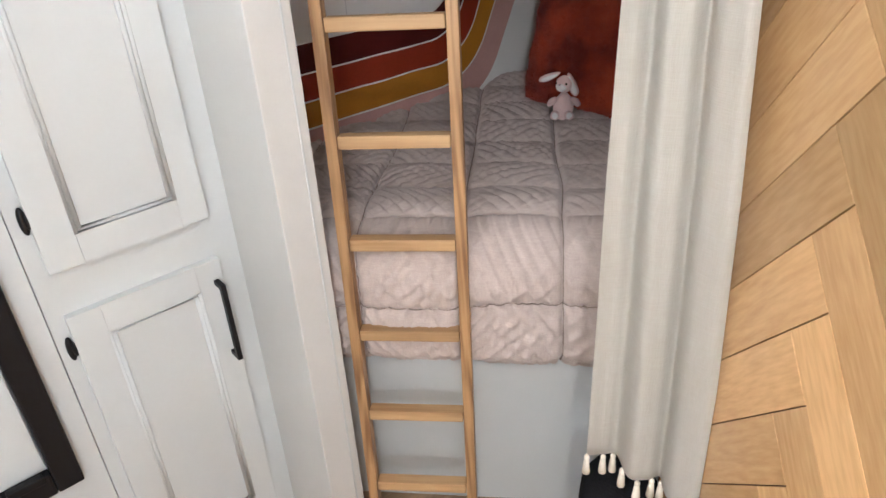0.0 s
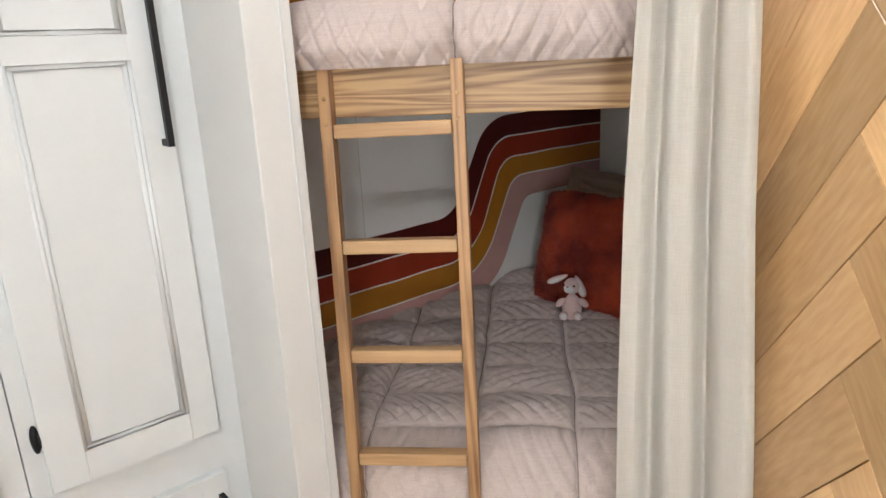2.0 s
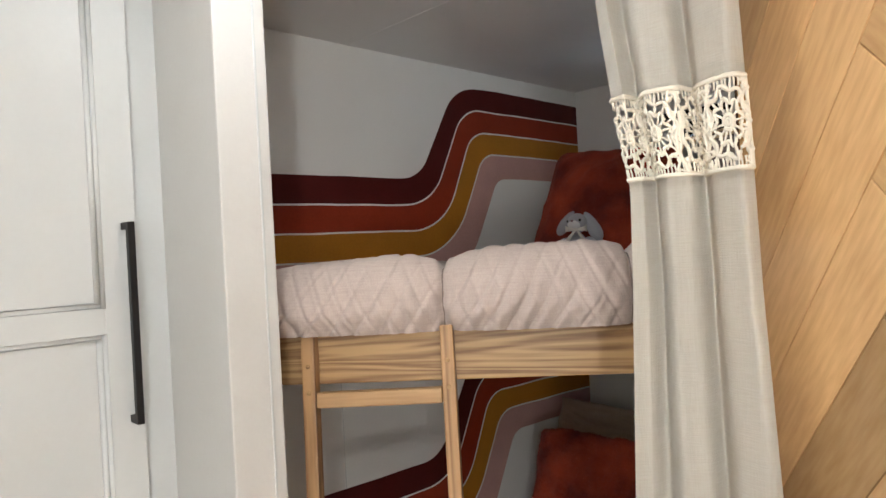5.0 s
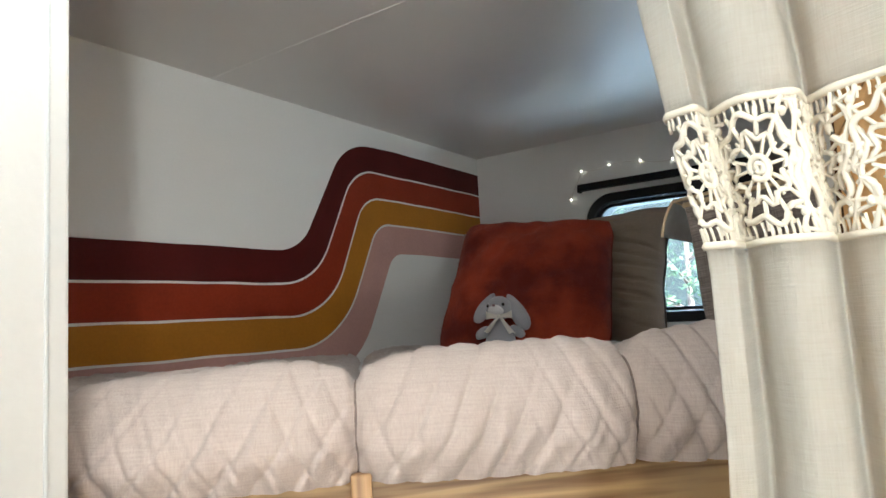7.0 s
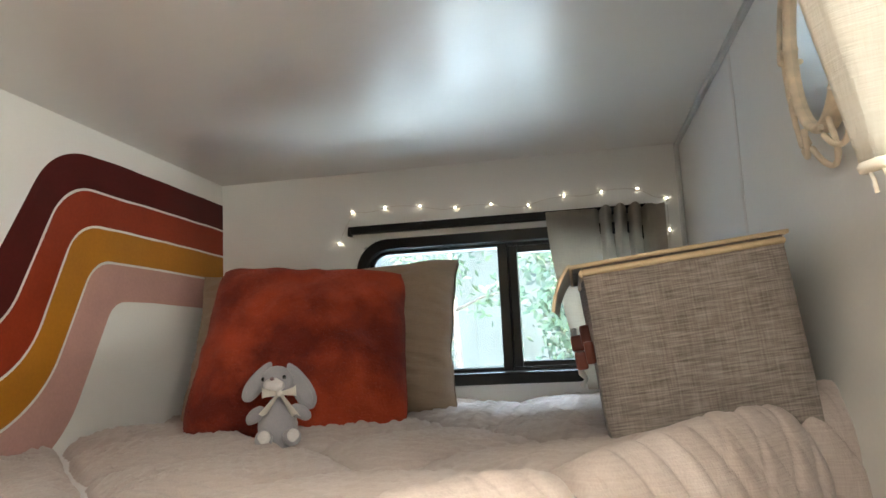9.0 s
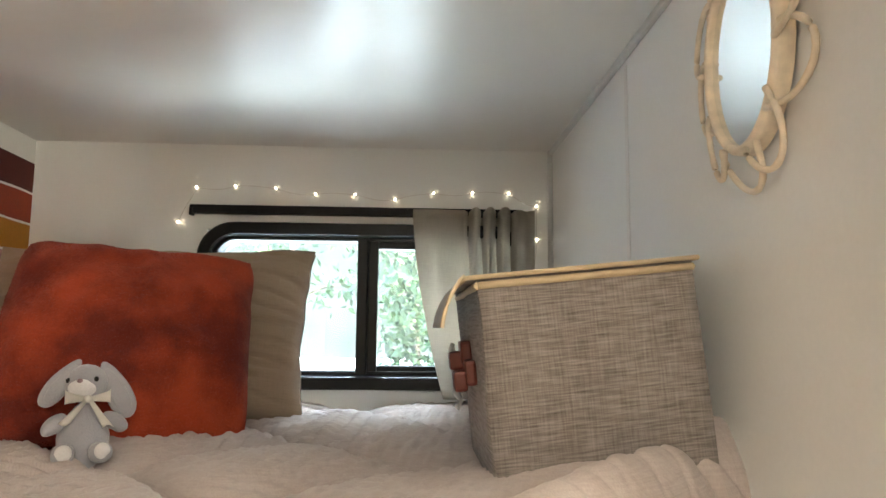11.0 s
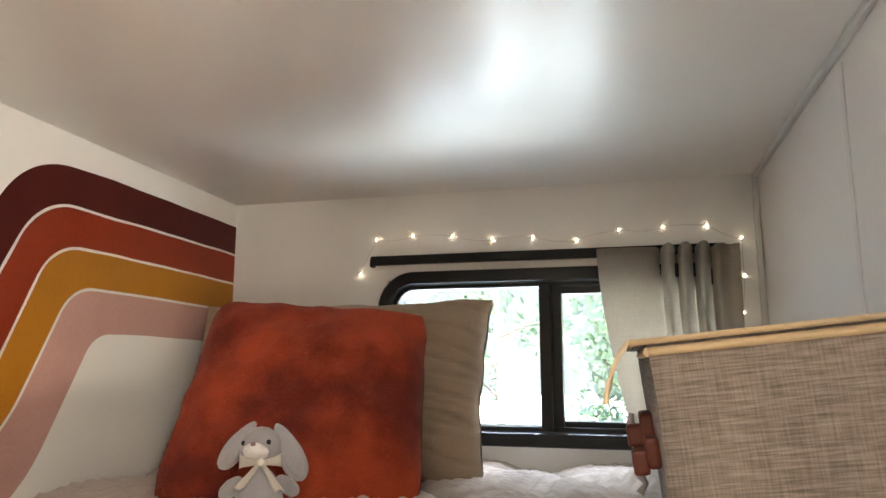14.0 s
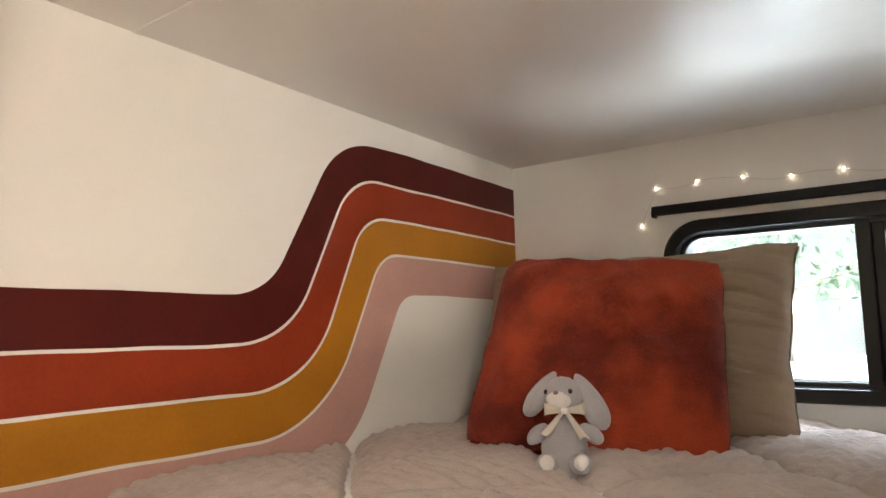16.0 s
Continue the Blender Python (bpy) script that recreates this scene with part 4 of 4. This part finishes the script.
def opening_curtain():
    top = thing("linen_curtain", pose(0, 0, 0), "cream linen curtain with a crochet lace band gathered at the bunk", "curtain")
    for nm, z0, z1, nv in (("lower_cloth", HEM, LACE0, 60), ("upper_cloth", LACE1, CTOP, 24)):
        bm = bmesh.new()
        sheet(bm, lambda u, v: cloth(u, z0 + (z1 - z0) * v + (0.03 * (0.5 - u) * (1 - v) if nm == "lower_cloth" else 0)), 150, nv)
        bmesh.ops.solidify(bm, geom=bm.faces[:], thickness=0.0018)
        part(nm, bm, M_LINEN, top, smooth=True)
    for z in (LACE0, LACE1):
        bm = bmesh.new()
        tube(bm, [cloth(k / 120, z, 0.001) for k in range(121)], 0.0032, 6)
        part("lace_edge", bm, M_LACE, top)
    # crochet: flowers with spokes and petals, joined by knotted cords
    bm = bmesh.new()
    rnd = random.Random(5)
    h = LACE1 - LACE0
    span = 0.34
    P = lambda s, t: cloth(min(max(s / span, 0), 1), LACE0 + h * min(max(t, 0), 1), 0.001)

    def cord(pts, r):
        tube(bm, [P(*p) for p in pts], [r * (1 + 0.35 * noise.noise(Vector((k * 0.9, pts[0][0] * 60, pts[0][1] * 9)))) for k in range(len(pts))], 6)

    def hoop(cx, r, rad, wave, n):
        q = [2 * math.pi * k / n for k in range(n)]
        tube(bm, [P(cx + r * math.cos(a) * (1 + wave * math.sin(a * 8)), 0.5 + r / h * math.sin(a) * (1 + wave * math.sin(a * 8))) for a in q], [rad * (1 + 0.3 * noise.noise(Vector((math.cos(a) * 2, math.sin(a) * 2, cx * 30)))) for a in q], 6, True)

    nwheel = 4
    for w in range(nwheel):
        cx = span * (w + 0.5) / nwheel
        hoop(cx, 0.0035, 0.0024, 0.0, 14)
        hoop(cx, 0.0085, 0.0027, 0.0, 20)
        hoop(cx, 0.0245, 0.0021, 0.16, 48)
        hoop(cx, 0.0390, 0.0026, 0.10, 56)
        for k in range(12):
            a = 2 * math.pi * (k + 0.35 * rnd.random()) / 12
            cord([(cx + r * math.cos(a), 0.5 + r / h * math.sin(a)) for r in (0.009, 0.015, 0.021, 0.027)], 0.0014)
            a += 0.26
            cord([(cx + r * math.cos(a), 0.5 + r / h * math.sin(a)) for r in (0.024, 0.031, 0.038, 0.046)], 0.0016)
        x2 = span * (w + 1) / nwheel
        for dx in (-0.010, 0.0, 0.010):
            cord([(x2 + dx + 0.005 * math.sin(j * 1.3 + w + dx * 300), j / 12) for j in range(13)], 0.0021)
        for k in range(6):
            t0 = (k + 0.2 + 0.6 * rnd.random()) / 6
            t1 = t0 + 0.16 * (rnd.random() - 0.5)
            cord([(x2 - 0.018 + 0.036 * j / 4, t0 + (t1 - t0) * j / 4) for j in range(5)], 0.0017)
        for dx in (-0.0085, 0.0085):
            for t in (0.16, 0.5, 0.84):
                ball(bm, P(x2 + dx, t + 0.05 * rnd.random()), (0.0034, 0.0034, 0.0038), seg=8)
    for k in range(46):
        x = span * (k + 0.3 + 0.4 * rnd.random()) / 46
        for t in (0.0, 0.88):
            cord([(x, t), (x + 0.001, t + 0.06), (x, t + 0.13)], 0.0012)
    part("lace_band", bm, M_LACE, top, "open crochet lace band")
    for k in range(9):
        a = (k + 0.4) / 9
        p = cloth(a, HEM + 0.03 * (0.5 - a))
        bm = bmesh.new()
        ball(bm, p + Vector((0, 0, -0.008)), (0.0055, 0.0055, 0.007), seg=10)
        tube(bm, [p + Vector((0, 0, -0.010)), p + Vector((0, 0, -0.022)), p + Vector((0.001, 0, -0.048))], [0.0045, 0.006, 0.008], 9)
        part("tassel", bm, M_LACE, top)


opening_curtain()

bm = bmesh.new()
prof = [(0.0, 0.0), (0.075, 0.0), (0.08, 0.01), (0.083, 0.34), (0.080, 0.385), (0.062, 0.42), (0.03, 0.435), (0.0, 0.437)]
rings = [[bm.verts.new((r * math.cos(2 * math.pi * k / 28), r * math.sin(2 * math.pi * k / 28), z)) for k in range(28)] for r, z in prof[1:-1]]
for i in range(len(rings) - 1):
    for k in range(28):
        bm.faces.new((rings[i][k], rings[i][(k + 1) % 28], rings[i + 1][(k + 1) % 28], rings[i + 1][k]))
bm.faces.new(rings[0][::-1])
bm.faces.new(rings[-1])
ob = link("black_bin", bm, mat("black_plush", (0.012, 0.012, 0.013), 0.95, vary=0.2, bump=0.4, bscale=200), smooth=True)
ob.matrix_world = pose(-1.338, -1.135, 0.0)
ob.data.materials[0].node_tree.nodes["Principled BSDF"].inputs["Specular IOR Level"].default_value = 0.08
tagged(ob, "round-topped black bin standing behind the curtain hem", "bin")


# ---- herringbone wall ----
WF = Vector((-1.275, -1.191, 0.0))
WD = Vector((-0.656, -0.755, 0.0))      # from its far edge towards the aisle
WN = Vector((-0.755, 0.656, 0.0))       # its face
WLEN = 1.150
WM = Matrix(((WD.x, 0, WN.x, WF.x), (WD.y, 0, WN.y, WF.y), (0, 1, 0, 0), (0, 0, 0, 1)))   # local x along, y up, z out of the face
bm = bmesh.new()
box(bm, 0.0, WLEN, 0.0, CEIL - 0.001, -0.035, -0.0005)
hw = link("wall_herringbone", bm, M_GAP)
hw.matrix_world = WM
tagged(hw, "wall faced with birch planks in a herringbone pattern", "wall", "", "structure")
bm = bmesh.new()
box(bm, 0.0, 0.004, 0.0, CEIL - 0.001, 0.0, 0.006, 0.001)
ob = link("trim_edge", bm, M_GAP)
ob.matrix_world = WM
tagged(ob, "dark strip along the edge of the plank wall", "moulding", "", "structure")
bm = bmesh.new()
box(bm, -0.012, -0.0005, 0.0, CEIL - 0.001, -0.034, 0.004, 0.001)
ob = link("trim_jamb", bm, M_TRIM)
ob.matrix_world = WM
tagged(ob, "narrow white jamb strip beside the plank wall", "moulding", "", "structure")
bm = bmesh.new()
box(bm, 0.0045, 0.014, 1.97, 2.06, 0.0052, 0.012, 0.001)
ob = link("hinge_plate", bm, M_BLACK)
ob.matrix_world = WM
tagged(ob, "black metal hinge plate at the edge of the plank wall", "hinge")

# ---- lamps of the aisle, unseen and added for their light ----
for x, y in ((-1.77, -0.87), (-2.50, -1.80)):
    lamp = thing("added_ceiling_lamp", pose(x, y, CEIL - RISE * x), "unseen round flat ceiling lamp added to light the bunks", "lamp", "aisle lamps")
    bm = bmesh.new()
    bmesh.ops.create_cone(bm, cap_ends=True, segments=32, radius1=0.10, radius2=0.10, depth=0.012, matrix=Matrix.Translation((0, 0, -0.0065)))
    part("rim", bm, M_CAB, lamp)
    bm = bmesh.new()
    bmesh.ops.create_cone(bm, cap_ends=True, segments=32, radius1=0.085, radius2=0.09, depth=0.006, matrix=Matrix.Translation((0, 0, -0.016)))
    part("diffuser", bm, M_LAMP, lamp)

# made-up stand that carries the low point light, out of view
stand = thing("added_floor_lamp", pose(-2.85, -2.40, 0.0), "unseen slim black floor lamp added to light the lower bunk", "lamp")
bm = bmesh.new()
bmesh.ops.create_cone(bm, cap_ends=True, segments=32, radius1=0.13, radius2=0.12, depth=0.02, matrix=Matrix.Translation((0, 0, 0.010)))
part("base", bm, M_BLACK, stand)
bm = bmesh.new()
tube(bm, [(0, 0, 0.02), (0, 0, 1.36)], 0.010, 12)
part("pole", bm, M_BLACK, stand)
bm = bmesh.new()
tube(bm, [(0, 0, 1.36), (0, 0, 1.41)], [0.014, 0.020], 14)
part("socket", bm, M_BLACK, stand)
bm = bmesh.new()
ball(bm, (0, 0, 1.438), (0.03, 0.03, 0.03))
part("bulb", bm, M_LAMP, stand)

# ---- outside ----
bm = bmesh.new()
box(bm, 0.5, 300, -150, 150, -0.9, -0.8)
tagged(link("ground", bm, M_GRASS), "pale sunlit gravel outside the window", "ground", "", "structure")
bd = bpy.data.materials.new("far_woods_glow")
bd.use_nodes = True
bt = bd.node_tree
bb = bt.nodes["Principled BSDF"]
bco = bt.nodes.new("ShaderNodeTexCoord")
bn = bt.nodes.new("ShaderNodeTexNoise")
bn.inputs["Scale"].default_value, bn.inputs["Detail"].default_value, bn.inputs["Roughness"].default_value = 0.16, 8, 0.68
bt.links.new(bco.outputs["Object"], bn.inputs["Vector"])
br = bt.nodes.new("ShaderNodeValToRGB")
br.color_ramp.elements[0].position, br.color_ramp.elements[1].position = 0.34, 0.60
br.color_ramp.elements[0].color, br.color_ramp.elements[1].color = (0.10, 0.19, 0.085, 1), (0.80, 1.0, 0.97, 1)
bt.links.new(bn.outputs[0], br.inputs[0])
# daylight on the woods is put in as emission over a near-black base
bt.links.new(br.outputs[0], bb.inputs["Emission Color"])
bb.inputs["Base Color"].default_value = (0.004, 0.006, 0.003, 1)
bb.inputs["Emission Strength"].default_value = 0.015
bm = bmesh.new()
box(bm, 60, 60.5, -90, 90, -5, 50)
tagged(link("backdrop", bm, bd), "glowing panel standing in for bright hazy woods in the distance", "backdrop", "", "structure")


def tree(x, y, h, r, seed, label):
    rnd = random.Random(seed)
    top = thing("tree", pose(x, y, -0.8), label, "tree", "trees outside")
    bm = bmesh.new()
    trunk = [Vector((0.06 * math.sin(k * 0.9 + seed), 0.06 * math.cos(k * 0.7 + seed), h * k / 10)) for k in range(11)]
    tube(bm, trunk, [r * (1 - 0.075 * k) for k in range(11)], 9)
    tips = []
    for k in range(16):
        b = trunk[3 + k % 8]
        q = rnd.random() * 6.283
        ln = h * (0.14 + 0.14 * rnd.random())
        e = b + Vector((math.cos(q) * ln, math.sin(q) * ln, ln * (0.15 + 0.5 * rnd.random())))
        mid = b.lerp(e, 0.5) + Vector((0, 0, 0.04 * ln))
        tube(bm, [b, mid, e], [r * 0.35, r * 0.22, r * 0.08], 6)
        tips += [b.lerp(e, f) for f in (0.45, 0.7, 0.9, 1.05)]
    part("trunk", bm, M_BARK, top)
    vs, fs = [], []
    for c in tips:
        for _ in range(26):
            p = c + Vector((rnd.gauss(0, 0.24), rnd.gauss(0, 0.24), rnd.gauss(0, 0.20)))
            a = Vector((rnd.gauss(0, 1), rnd.gauss(0, 1), rnd.gauss(0, 1))).normalized()
            b = a.orthogonal().normalized()
            s = 0.07 + 0.05 * rnd.random()
            i = len(vs)
            vs += [p - a * s, p + b * s * 0.5, p + a * s, p - b * s * 0.5]
            fs.append((i, i + 1, i + 2, i + 3))
    me = bpy.data.meshes.new("crown")
    me.from_pydata([tuple(v) for v in vs], [], fs)
    me.materials.append(M_LEAF)
    ob = new("crown", me)
    ob.parent = top


tree(13.0, 1.6, 6.5, 0.11, 1, "slim leafy tree with a pale trunk outside")
tree(17.0, -3.6, 7.5, 0.13, 2, "leafy tree with a broad crown outside")
tree(20.0, 5.2, 8.0, 0.14, 3, "tall leafy tree further from the window")
tree(9.4, -1.5, 3.9, 0.06, 5, "low bushy tree with light green leaves near the window")
tree(10.6, -3.1, 4.2, 0.06, 6, "bushy green tree beside the gravel")
tree(11.2, -1.0, 4.6, 0.06, 7, "slender bushy tree in full leaf outside")
tree(14.6, -6.4, 5.0, 0.09, 4, "young leafy tree close to the window")

# ---- planks, last: many alike pieces ----
PW, PLN, GAP = 0.0922, 0.548, 0.0009
c45 = math.sqrt(0.5)
H0, Z0 = -0.0453, 0.0528
LEAN = radians(3.6)


def clip(poly, axis, lim, sign):
    out = []
    for i in range(len(poly)):
        a, b = poly[i], poly[(i + 1) % len(poly)]
        da, db = sign * (a[axis] - lim), sign * (b[axis] - lim)
        if da <= 0:
            out.append(a)
        if (da < 0 < db) or (db < 0 < da):
            f = da / (da - db)
            out.append((a[0] + (b[0] - a[0]) * f, a[1] + (b[1] - a[1]) * f))
    return out


def plank(quad, ang):
    ang += LEAN
    poly = [((x - y) * c45 + H0 - 0.277, (x + y) * c45 + Z0 - 1.679) for x, y in quad]
    poly = [(0.277 + x * math.cos(LEAN) - y * math.sin(LEAN), 1.679 + x * math.sin(LEAN) + y * math.cos(LEAN)) for x, y in poly]
    for axis, lim, sign in ((0, 0.005, -1), (0, WLEN, 1), (1, 0.0, -1), (1, CEIL - 0.002, 1)):
        poly = clip(poly, axis, lim, sign)
        if len(poly) < 3:
            return
    if abs(sum(poly[i][0] * poly[(i + 1) % len(poly)][1] - poly[(i + 1) % len(poly)][0] * poly[i][1] for i in range(len(poly)))) < 0.0006:
        return
    cx, cy = sum(p[0] for p in poly) / len(poly), sum(p[1] for p in poly) / len(poly)
    back = Matrix.Rotation(-ang, 2)
    loc = [back @ Vector((x - cx, y - cy)) for x, y in poly]
    bm = bmesh.new()
    lo = [bm.verts.new((*v, 0.0)) for v in loc]
    hi = [bm.verts.new((*v, 0.0042)) for v in loc]
    tp = [bm.verts.new((*(v - v.normalized() * 0.0010), 0.005)) for v in loc]
    n = len(loc)
    for a, b in ((lo, hi), (hi, tp)):
        for i in range(n):
            bm.faces.new((a[i], a[(i + 1) % n], b[(i + 1) % n], b[i]))
    bm.faces.new(tp)
    bmesh.ops.recalc_face_normals(bm, faces=bm.faces[:])
    ob = part("plank", bm, M_HERR, hw)
    ob.matrix_basis = pose(cx, cy, 0) @ Matrix.Rotation(ang, 4, "Z")


for m in range(-4, 5):
    for k in range(-30, 40):
        ox, oy = k * PW + m * PLN, k * PW - m * PLN
        plank([(ox + GAP, oy + GAP), (ox + PLN - GAP, oy + GAP), (ox + PLN - GAP, oy + PW - GAP), (ox + GAP, oy + PW - GAP)], math.pi / 4)
        vx, vy = ox + PLN, oy + PW - PLN
        plank([(vx + GAP, vy + GAP), (vx + PW - GAP, vy + GAP), (vx + PW - GAP, vy + PLN - GAP), (vx + GAP, vy + PLN - GAP)], 3 * math.pi / 4)
